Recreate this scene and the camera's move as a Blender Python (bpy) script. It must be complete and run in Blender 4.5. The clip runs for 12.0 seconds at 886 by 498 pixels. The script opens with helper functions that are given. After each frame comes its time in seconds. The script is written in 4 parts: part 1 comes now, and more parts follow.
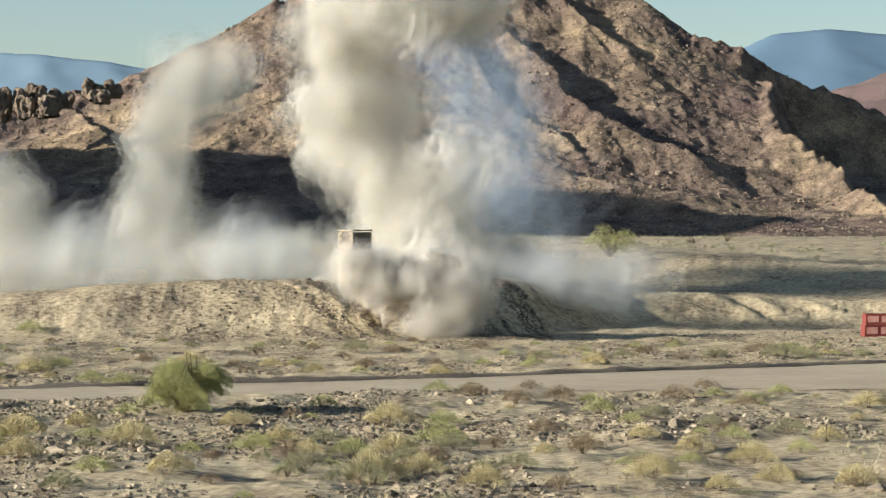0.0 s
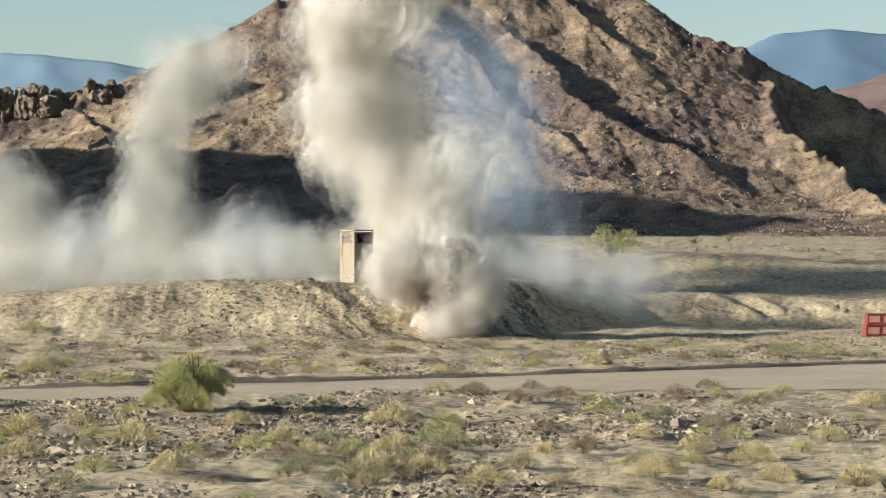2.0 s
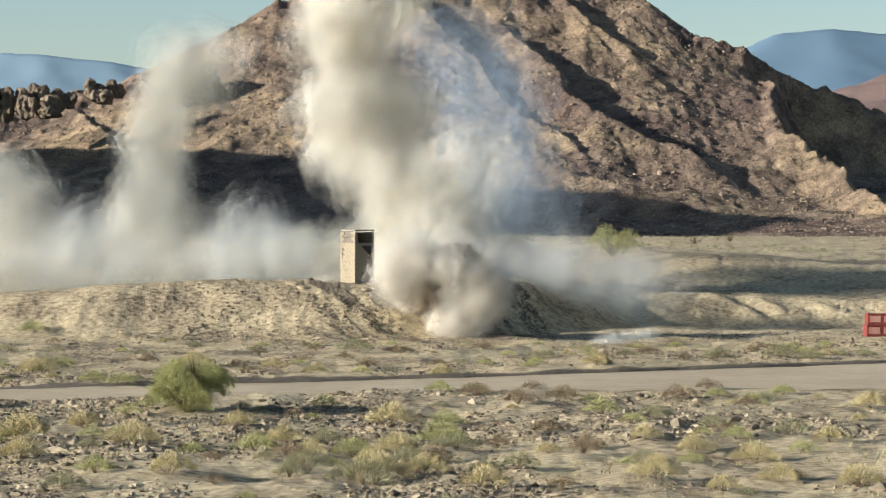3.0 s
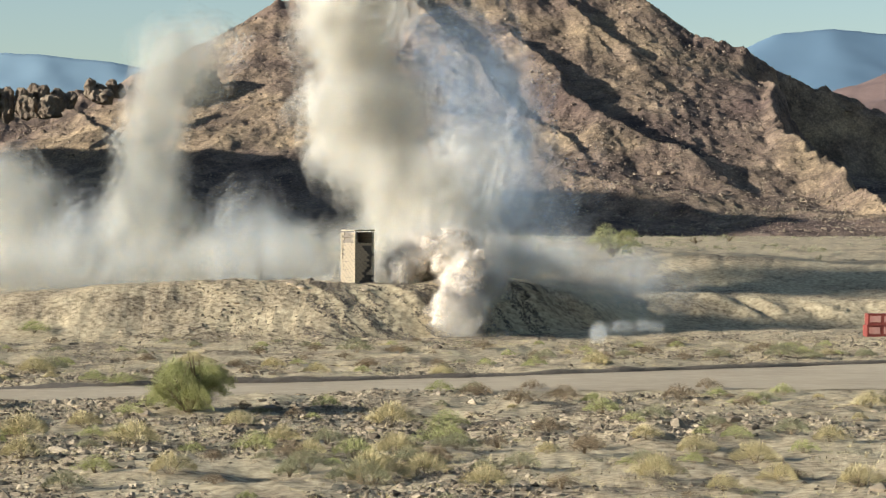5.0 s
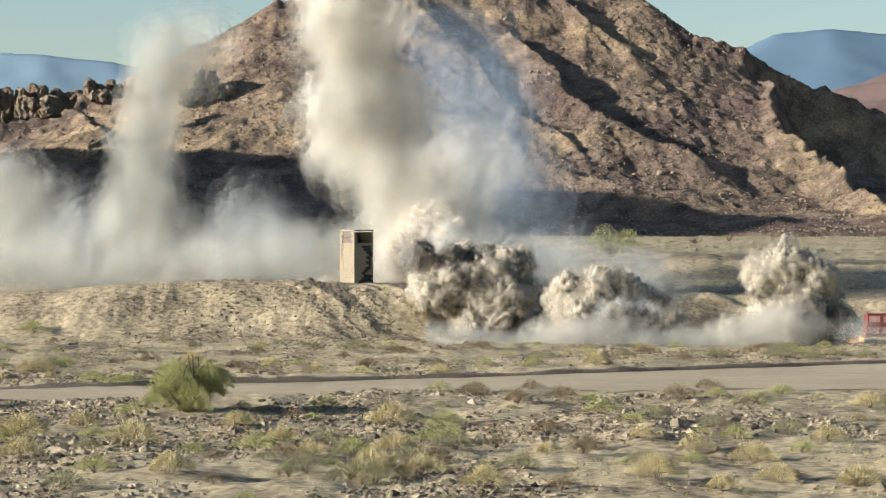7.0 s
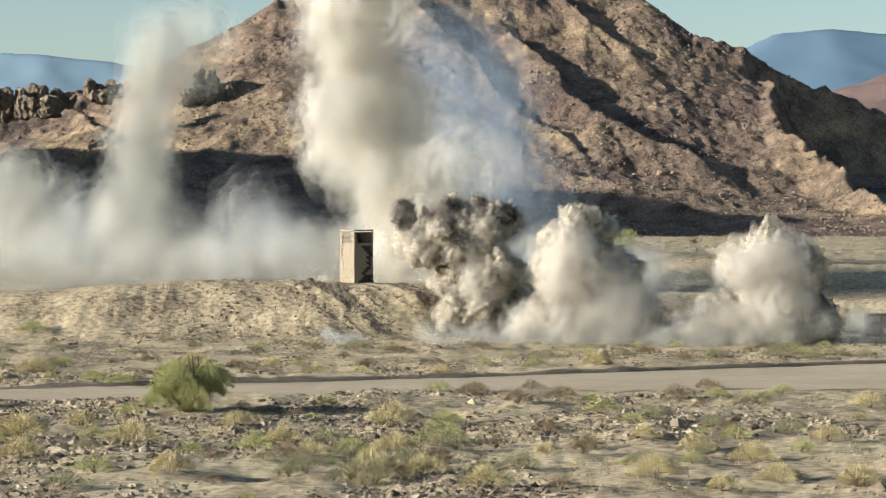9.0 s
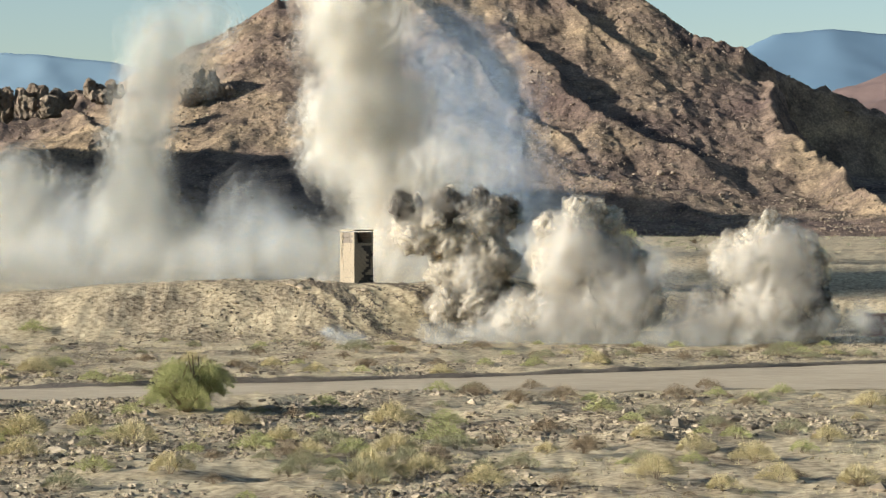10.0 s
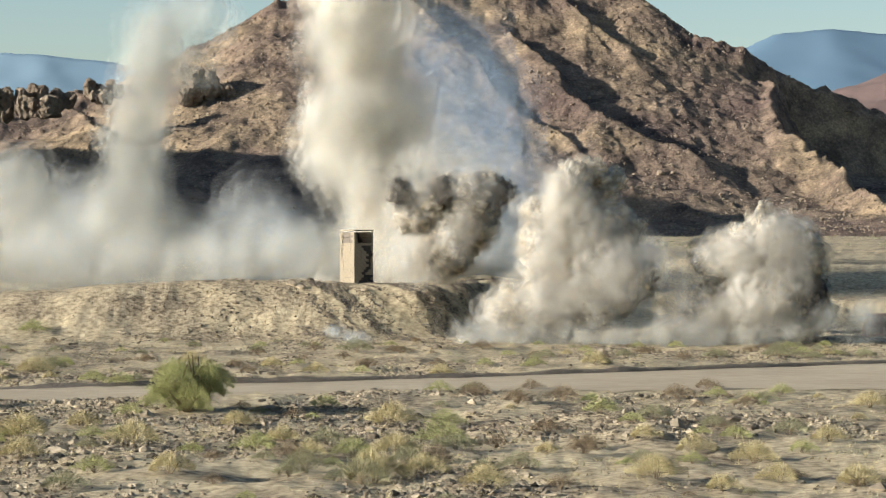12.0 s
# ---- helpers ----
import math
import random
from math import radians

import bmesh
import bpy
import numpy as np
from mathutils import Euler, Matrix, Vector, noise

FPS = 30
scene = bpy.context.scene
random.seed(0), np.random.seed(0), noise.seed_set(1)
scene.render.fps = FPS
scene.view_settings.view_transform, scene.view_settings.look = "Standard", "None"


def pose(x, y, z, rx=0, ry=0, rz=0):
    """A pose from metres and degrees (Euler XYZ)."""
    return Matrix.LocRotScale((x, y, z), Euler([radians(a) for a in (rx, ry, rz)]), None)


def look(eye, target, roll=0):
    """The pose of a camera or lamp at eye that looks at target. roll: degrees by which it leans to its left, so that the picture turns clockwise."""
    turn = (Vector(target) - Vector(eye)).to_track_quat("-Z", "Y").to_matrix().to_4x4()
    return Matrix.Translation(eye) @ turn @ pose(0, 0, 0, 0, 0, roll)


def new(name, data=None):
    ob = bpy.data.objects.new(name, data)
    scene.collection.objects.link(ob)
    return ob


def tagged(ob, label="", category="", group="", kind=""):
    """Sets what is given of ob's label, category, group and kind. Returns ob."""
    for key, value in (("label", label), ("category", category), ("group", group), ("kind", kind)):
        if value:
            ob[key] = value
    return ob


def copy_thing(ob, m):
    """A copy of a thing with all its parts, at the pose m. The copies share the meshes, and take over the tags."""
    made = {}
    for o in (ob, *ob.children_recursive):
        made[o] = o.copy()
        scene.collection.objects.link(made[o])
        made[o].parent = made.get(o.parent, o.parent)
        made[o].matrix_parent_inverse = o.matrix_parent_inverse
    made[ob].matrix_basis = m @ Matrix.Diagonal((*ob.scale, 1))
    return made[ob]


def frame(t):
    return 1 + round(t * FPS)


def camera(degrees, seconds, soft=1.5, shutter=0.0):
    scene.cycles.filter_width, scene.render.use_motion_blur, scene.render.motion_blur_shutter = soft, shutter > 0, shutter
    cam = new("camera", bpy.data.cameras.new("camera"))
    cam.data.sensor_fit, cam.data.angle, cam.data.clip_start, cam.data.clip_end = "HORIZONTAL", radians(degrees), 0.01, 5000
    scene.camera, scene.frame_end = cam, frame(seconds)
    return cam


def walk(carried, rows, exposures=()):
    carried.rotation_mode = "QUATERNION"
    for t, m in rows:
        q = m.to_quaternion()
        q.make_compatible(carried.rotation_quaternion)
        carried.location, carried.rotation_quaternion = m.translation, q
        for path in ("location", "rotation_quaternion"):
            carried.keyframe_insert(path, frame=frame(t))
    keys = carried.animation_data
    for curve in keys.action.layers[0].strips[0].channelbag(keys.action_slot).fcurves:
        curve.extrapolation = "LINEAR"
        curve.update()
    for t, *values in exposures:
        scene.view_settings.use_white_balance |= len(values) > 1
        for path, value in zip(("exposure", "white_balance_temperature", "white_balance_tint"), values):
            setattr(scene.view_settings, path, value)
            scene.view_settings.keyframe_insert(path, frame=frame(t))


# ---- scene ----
cam = camera(20, 12.0, soft=1.4)
EYE = Vector((0.0, 0.0, 8.0))


def aim(pan):
    """The telephoto view over the range, panned by so many degrees to the left."""
    return pose(EYE.x, EYE.y, EYE.z, 90 - 0.528, 0, pan)


walk(cam, [(0, aim(-0.0385)), (0.5, aim(-0.022)), (1.0, aim(-0.019)), (1.5, aim(-0.016)), (2.0, aim(0.0)), (3.0, aim(0.013)),
           (5.0, aim(0.016)), (5.5, aim(0.006)), (6.0, aim(0.0)), (9.0, aim(0.0)), (12.0, aim(0.0))])

# ---- light ----
SUN_EL, SUN_AZ = radians(16), radians(18)      # low sun, off to the left and a little behind the camera
TO_SUN = Vector((-math.cos(SUN_AZ) * math.cos(SUN_EL), -math.sin(SUN_AZ) * math.cos(SUN_EL), math.sin(SUN_EL)))
world = bpy.data.worlds.new("sky")
scene.world = world
world.use_nodes = True
wn = world.node_tree
sky = wn.nodes.new("ShaderNodeTexSky")
sky.sky_type, sky.sun_disc = "NISHITA", False
sky.sun_elevation = SUN_EL
sky.sun_rotation = math.atan2(TO_SUN.x, TO_SUN.y)
sky.altitude, sky.air_density, sky.dust_density, sky.ozone_density = 200, 1.0, 0.6, 2.0
wn.links.new(sky.outputs[0], wn.nodes["Background"].inputs[0])
wn.nodes["Background"].inputs[1].default_value = 0.064
sun = new("sun", bpy.data.lights.new("sun", "SUN"))
sun.data.energy, sun.data.angle, sun.data.color = 5.0, radians(0.6), (1.0, 0.965, 0.9)
sun.matrix_world = look(TO_SUN * 50, (0, 0, 0))
scene.view_settings.exposure = 1.08
scene.cycles.transparent_max_bounces = 160


# ---- materials ----
def ramp(nt, fac, stops):
    node = nt.nodes.new("ShaderNodeValToRGB")
    while len(node.color_ramp.elements) < len(stops):
        node.color_ramp.elements.new(0.5)
    for e, (p, c) in zip(node.color_ramp.elements, stops):
        e.position, e.color = p, (*c, 1)
    nt.links.new(fac, node.inputs[0])
    return node.outputs[0]


def noise_out(nt, scale, detail=4, coords="Object", rough=0.55, stretch=None):
    tc = nt.nodes.new("ShaderNodeTexCoord")
    tex = nt.nodes.new("ShaderNodeTexNoise")
    tex.inputs["Scale"].default_value, tex.inputs["Detail"].default_value = scale, detail
    tex.inputs["Roughness"].default_value = rough
    out = tc.outputs[coords]
    if stretch:
        mp = nt.nodes.new("ShaderNodeMapping")
        mp.inputs["Rotation"].default_value = [radians(a) for a in stretch[1]]
        mp.inputs["Scale"].default_value = stretch[0]
        nt.links.new(out, mp.inputs[0])
        out = mp.outputs[0]
    nt.links.new(out, tex.inputs["Vector"])
    return tex.outputs["Fac"]


def mix_rgb(nt, fac, a, b, how="MIX"):
    node = nt.nodes.new("ShaderNodeMix")
    node.data_type, node.blend_type = "RGBA", how
    for socket, value in ((node.inputs[0], fac), (node.inputs[6], a), (node.inputs[7], b)):
        if isinstance(value, (int, float)):
            socket.default_value = value
        elif isinstance(value, tuple):
            socket.default_value = (*value, 1)
        else:
            nt.links.new(value, socket)
    return node.outputs[2]


def earth(name, stops_fine, fine, stops_broad, broad, bump=0.5, bump_scale=None, depth=0.1, rough=0.95, islands=0.0, stretch=None):
    """A rough mineral or plant surface: a fine grain laid over broad patches."""
    m = bpy.data.materials.new(name)
    m.use_nodes = True
    nt = m.node_tree
    bsdf = nt.nodes["Principled BSDF"]
    bsdf.inputs["Roughness"].default_value = rough
    bsdf.inputs["Specular IOR Level"].default_value = 0.15
    a = ramp(nt, noise_out(nt, fine, 6, rough=0.65, stretch=stretch), stops_fine)
    b = ramp(nt, noise_out(nt, broad, 4), stops_broad)
    colour = mix_rgb(nt, 0.5, a, b)
    if islands:
        geo = nt.nodes.new("ShaderNodeNewGeometry")
        tint = ramp(nt, geo.outputs["Random Per Island"], [(0, (1 - islands,) * 3), (1, (1 + islands,) * 3)])
        colour = mix_rgb(nt, 1.0, colour, tint, "MULTIPLY")
    nt.links.new(colour, bsdf.inputs["Base Color"])
    if bump:
        bn = nt.nodes.new("ShaderNodeBump")
        bn.inputs["Strength"].default_value, bn.inputs["Distance"].default_value = bump, depth
        nt.links.new(noise_out(nt, bump_scale or fine, 6, rough=0.7, stretch=stretch), bn.inputs["Height"])
        nt.links.new(bn.outputs[0], bsdf.inputs["Normal"])
    return m


def smoke(name, colour, density, grain=0.6, spread=(0.35, 1.55), through_light=0.5):
    """Dust in the air: a scattering skin that lets part of the light through."""
    m = bpy.data.materials.new(name)
    m.use_nodes = True
    nt = m.node_tree
    nt.nodes.remove(nt.nodes["Principled BSDF"])
    out = nt.nodes["Material Output"]
    diff, trans, clear = (nt.nodes.new("ShaderNodeBsdf" + k) for k in ("Diffuse", "Translucent", "Transparent"))
    tint = ramp(nt, noise_out(nt, 0.5, 3), [(0.3, tuple(c * 0.9 for c in colour)), (0.7, colour)])
    nt.links.new(tint, diff.inputs[0])
    nt.links.new(tint, trans.inputs[0])
    body, skin = nt.nodes.new("ShaderNodeMixShader"), nt.nodes.new("ShaderNodeMixShader")
    body.inputs[0].default_value = through_light
    nt.links.new(diff.outputs[0], body.inputs[1])
    nt.links.new(trans.outputs[0], body.inputs[2])
    alpha = ramp(nt, noise_out(nt, grain, 3, rough=0.5), [(0.34, (density * spread[0],) * 3), (0.68, (min(density * spread[1], 0.98),) * 3)])
    nt.links.new(alpha, skin.inputs[0])
    nt.links.new(clear.outputs[0], skin.inputs[1])
    nt.links.new(body.outputs[0], skin.inputs[2])
    nt.links.new(skin.outputs[0], out.inputs[0])
    return m


def dust(name, colour, densities, grain, spread=(0.35, 1.55), through_light=0.5):
    """Skins for one kind of billow, thin outside and thicker within."""
    return [smoke(name, colour, d, grain, spread, through_light) for d in densities]


def glow(name, colour, strength):
    m = bpy.data.materials.new(name)
    m.use_nodes = True
    nt = m.node_tree
    e = nt.nodes.new("ShaderNodeEmission")
    e.inputs[1].default_value = strength
    nt.links.new(ramp(nt, noise_out(nt, 2.5, 3), [(0.35, tuple(c * 0.5 for c in colour)), (0.6, colour)]), e.inputs[0])
    nt.links.new(e.outputs[0], nt.nodes["Material Output"].inputs[0])
    return m


SOIL = earth("desert_soil", [(0.37, (0.055, 0.043, 0.03)), (0.47, (0.29, 0.233, 0.15)), (0.66, (0.64, 0.54, 0.365))], 2.4,
             [(0.38, (0.13, 0.094, 0.057)), (0.5, (0.36, 0.285, 0.17)), (0.66, (0.49, 0.40, 0.24))], 0.16, 0.9, 2.2, 0.11)
ROAD = earth("graded_dirt", [(0.3, (0.26, 0.21, 0.14)), (0.7, (0.50, 0.41, 0.28))], 1.6,
             [(0.35, (0.33, 0.265, 0.18)), (0.65, (0.46, 0.38, 0.26))], 0.1, 0.6, 4, 0.08, stretch=((0.35, 1.0, 1.0), (0, 0, 0)))
DARK_BROWN = earth("dark_brown_grain", [(0.3, (0.10, 0.078, 0.055)), (0.7, (0.25, 0.2, 0.145))], 3.0,
                [(0.35, (0.07, 0.06, 0.05)), (0.65, (0.13, 0.11, 0.085))], 0.3, 0.8, 5, 0.1)


def rock_slope(name):
    """A weathered mountainside: broad bands of ochre and dark varnished rock under blotches and strewn blocks."""
    m = bpy.data.materials.new(name)
    m.use_nodes = True
    nt = m.node_tree
    bsdf = nt.nodes["Principled BSDF"]
    bsdf.inputs["Roughness"].default_value = 0.95
    bsdf.inputs["Specular IOR Level"].default_value = 0.1
    broad = ramp(nt, noise_out(nt, 0.013, 4), [(0.36, (0.12, 0.086, 0.073)), (0.5, (0.19, 0.141, 0.105)), (0.62, (0.275, 0.207, 0.134))])
    blotch = ramp(nt, noise_out(nt, 0.075, 6, rough=0.62), [(0.38, (0.5, 0.5, 0.52)), (0.52, (0.95, 0.93, 0.9)), (0.66, (1.3, 1.28, 1.22))])
    grain = ramp(nt, noise_out(nt, 0.8, 5, rough=0.72), [(0.36, (0.6, 0.6, 0.62)), (0.5, (0.92, 0.92, 0.92)), (0.68, (1.5, 1.46, 1.4))])
    nt.links.new(mix_rgb(nt, 1.0, mix_rgb(nt, 1.0, broad, blotch, "MULTIPLY"), grain, "MULTIPLY"), bsdf.inputs["Base Color"])
    low, high = nt.nodes.new("ShaderNodeBump"), nt.nodes.new("ShaderNodeBump")
    for bn, scale, depth in ((low, 0.13, 1.3), (high, 0.8, 0.5)):
        bn.inputs["Strength"].default_value, bn.inputs["Distance"].default_value = 0.9, depth
        nt.links.new(noise_out(nt, scale, 5, rough=0.65), bn.inputs["Height"])
    nt.links.new(low.outputs[0], high.inputs["Normal"])
    nt.links.new(high.outputs[0], bsdf.inputs["Normal"])
    return m


ROCKY = rock_slope("mountain_rock")
CRAG = earth("crag_rock", [(0.3, (0.09, 0.068, 0.05)), (0.55, (0.22, 0.168, 0.12)), (0.75, (0.38, 0.31, 0.225))], 0.5,
             [(0.35, (0.13, 0.095, 0.07)), (0.65, (0.27, 0.21, 0.145))], 0.1, 0.9, 0.8, 0.6, islands=0.25)
STONE = earth("loose_stone", [(0.34, (0.06, 0.047, 0.034)), (0.66, (0.31, 0.25, 0.17))], 3,
              [(0.38, (0.075, 0.058, 0.042)), (0.62, (0.33, 0.27, 0.185))], 0.4, 0.5, 8, 0.05, islands=0.6)
BLEACHED = earth("bleached_rock", [(0.3, (0.15, 0.118, 0.08)), (0.7, (0.32, 0.262, 0.18))], 0.8,
                 [(0.35, (0.16, 0.125, 0.086)), (0.65, (0.29, 0.235, 0.162))], 0.1, 0.6, 1.2, 0.3, islands=0.35)
# The blue of distance haze is painted into these two base colours.
HAZE_BLUE = earth("far_range_haze_tint", [(0.3, (0.185, 0.275, 0.335)), (0.7, (0.20, 0.29, 0.35))], 0.006,
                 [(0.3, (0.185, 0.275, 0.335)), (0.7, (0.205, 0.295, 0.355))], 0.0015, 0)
HAZE_SLATE = earth("far_mesa_haze_tint", [(0.3, (0.10, 0.165, 0.225)), (0.7, (0.12, 0.185, 0.245))], 0.006,
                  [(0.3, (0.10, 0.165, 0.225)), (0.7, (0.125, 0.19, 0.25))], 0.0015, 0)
FAR_RED = earth("far_red_hill", [(0.3, (0.11, 0.075, 0.068)), (0.7, (0.17, 0.12, 0.105))], 0.03,
                [(0.3, (0.11, 0.075, 0.068)), (0.7, (0.17, 0.12, 0.105))], 0.01, 0.4, 0.03, 4)
STRAW = earth("dry_grass", [(0.3, (0.28, 0.23, 0.13)), (0.7, (0.54, 0.46, 0.28))], 5, [(0.3, (0.3, 0.25, 0.11)), (0.7, (0.5, 0.42, 0.2))], 0.4, 0, islands=0.35)
TWIG = earth("dead_twigs", [(0.3, (0.10, 0.075, 0.05)), (0.7, (0.27, 0.20, 0.13))], 5, [(0.3, (0.12, 0.09, 0.05)), (0.7, (0.24, 0.18, 0.11))], 0.4, 0, islands=0.35)
SAGE = earth("sage_leaves", [(0.3, (0.13, 0.13, 0.075)), (0.7, (0.30, 0.29, 0.17))], 5, [(0.3, (0.15, 0.14, 0.08)), (0.7, (0.28, 0.26, 0.15))], 0.4, 0, islands=0.35)
GREEN = earth("green_leaves", [(0.3, (0.18, 0.185, 0.075)), (0.7, (0.40, 0.39, 0.17))], 4, [(0.3, (0.2, 0.205, 0.08)), (0.7, (0.37, 0.36, 0.15))], 0.5, 0, islands=0.35)
BLOCK = earth("concrete_block", [(0.36, (0.17, 0.138, 0.095)), (0.64, (0.43, 0.365, 0.265))], 5, [(0.36, (0.2, 0.162, 0.112)), (0.62, (0.41, 0.345, 0.25))], 1.1, 0.5, 12, 0.03)
INFILL = earth("grey_infill", [(0.3, (0.13, 0.11, 0.09)), (0.7, (0.22, 0.19, 0.15))], 4, [(0.3, (0.13, 0.11, 0.09)), (0.7, (0.2, 0.17, 0.14))], 0.9, 0.5, 12, 0.03)
# Scorch of the blast scar; also paints the inner wall dark like shade.
SCORCH_SHADE = earth("scorch_and_inner_shade", [(0.3, (0.035, 0.03, 0.028)), (0.7, (0.10, 0.085, 0.075))], 4, [(0.3, (0.04, 0.035, 0.03)), (0.7, (0.09, 0.08, 0.07))], 0.9, 0.5, 12, 0.03)
RED = earth("red_paint", [(0.3, (0.14, 0.032, 0.026)), (0.7, (0.23, 0.062, 0.05))], 3, [(0.3, (0.14, 0.032, 0.026)), (0.7, (0.22, 0.06, 0.046))], 0.7, 0.2, 6, 0.02, rough=0.6)
PALE = earth("faded_panel", [(0.3, (0.30, 0.13, 0.10)), (0.7, (0.42, 0.25, 0.21))], 3, [(0.3, (0.42, 0.17, 0.13)), (0.7, (0.55, 0.32, 0.27))], 0.7, 0.2, 6, 0.02, rough=0.6)
OLD_DUST = dust("old_dust", (0.80, 0.775, 0.695), (0.04, 0.07, 0.1, 0.13), 0.2)
VEIL_DUST = dust("veil_dust", (0.67, 0.665, 0.605), (0.026, 0.05, 0.08), 0.3, (0.2, 1.7))
THIN_DUST = dust("thin_dust", (0.70, 0.72, 0.70), (0.014, 0.028, 0.046), 0.3, (0.2, 1.7))
PALE_DUST = dust("pale_dust", (0.82, 0.75, 0.65), (0.05, 0.1, 0.19, 0.32), 0.5, (0.4, 1.5), 0.45)
SOFT_DUST = dust("soft_dust", (0.78, 0.745, 0.665), (0.035, 0.07, 0.1, 0.15), 0.3)
BLUE_DUST = dust("blue_smoke", (0.48, 0.58, 0.68), (0.014, 0.032), 0.16, (0.15, 1.8))
GREY_DUST = dust("fresh_grey_dust", (0.57, 0.515, 0.415), (0.1, 0.22, 0.45, 0.92), 0.4, (0.5, 1.4), 0.25)
# Dark colour for billows that paint shade into the bursts.
SHADE_DUST = dust("shade_dust", (0.21, 0.19, 0.16), (0.06, 0.13, 0.3, 0.7), 0.5, (0.5, 1.4), 0.25)
FIRE = glow("fire", (1.0, 0.45, 0.17), 1.2)


# ---- small builders ----
def part(name, bm, material, parent=None, label="", smooth=False):
    me = bpy.data.meshes.new(name)
    bm.to_mesh(me)
    bm.free()
    me.materials.append(material)
    if smooth:
        me.polygons.foreach_set("use_smooth", [True] * len(me.polygons))
    ob = new(name, me)
    ob.parent = parent
    return tagged(ob, label)


def mesh_of(name, verts, faces, material, smooth=False):
    me = bpy.data.meshes.new(name)
    me.from_pydata([tuple(v) for v in verts], [], faces)
    me.materials.append(material)
    if smooth:
        me.polygons.foreach_set("use_smooth", [True] * len(me.polygons))
    me.update()
    return me


def hash2(i, j, seed):
    n = (i.astype(np.int64) * 374761393 + j.astype(np.int64) * 668265263 + seed * 2147483647) & 0xFFFFFFFF
    n = ((n ^ (n >> 13)) * 1274126177) & 0xFFFFFFFF
    return ((n ^ (n >> 16)) & 0xFFFFFF) / 0xFFFFFF


def value_noise(x, y, seed=0):
    i, j = np.floor(x), np.floor(y)
    u, v = x - i, y - j
    u, v = u * u * (3 - 2 * u), v * v * (3 - 2 * v)
    a, b = hash2(i, j, seed), hash2(i + 1, j, seed)
    c, d = hash2(i, j + 1, seed), hash2(i + 1, j + 1, seed)
    return (a + (b - a) * u) * (1 - v) + (c + (d - c) * u) * v


def fbm(x, y, octaves=4, seed=0, ridged=False):
    total, amp, size = np.zeros_like(x), 1.0, 0.0
    for o in range(octaves):
        n = value_noise(x * 2 ** o + 17.3 * o, y * 2 ** o - 9.1 * o, seed + o) * 2 - 1
        total += amp * ((1 - np.abs(n)) * 2 - 1 if ridged else n)
        size += amp
        amp *= 0.5
    return total / size


def smooth_step(a, b, x):
    t = np.clip((x - a) / (b - a), 0, 1)
    return t * t * (3 - 2 * t)


def sheet(name, X, Y, Z, material):
    rows, cols = X.shape
    me = bpy.data.meshes.new(name)
    me.vertices.add(rows * cols)
    me.vertices.foreach_set("co", np.stack([X, Y, Z], -1).astype(np.float32).ravel())
    r, c = np.meshgrid(np.arange(rows - 1), np.arange(cols - 1), indexing="ij")
    a = (r * cols + c).ravel()
    quads = np.stack([a, a + 1, a + cols + 1, a + cols], -1)
    me.loops.add(quads.size)
    me.loops.foreach_set("vertex_index", quads.astype(np.int32).ravel())
    me.polygons.add(len(quads))
    me.polygons.foreach_set("loop_start", np.arange(0, quads.size, 4, dtype=np.int32))
    me.polygons.foreach_set("use_smooth", [True] * len(quads))
    me.update(calc_edges=True)
    me.validate()
    me.materials.append(material)
    return new(name, me)


# ---- ground, berm and road ----
def road_far(x):
    return 0.0026887 * x ** 2 + 0.49394 * x ** 1 + 131.55 * x ** 0


def road_near(x):
    return -0.0032469 * x ** 2 + 0.2195 * x ** 1 + 119.68 * x ** 0


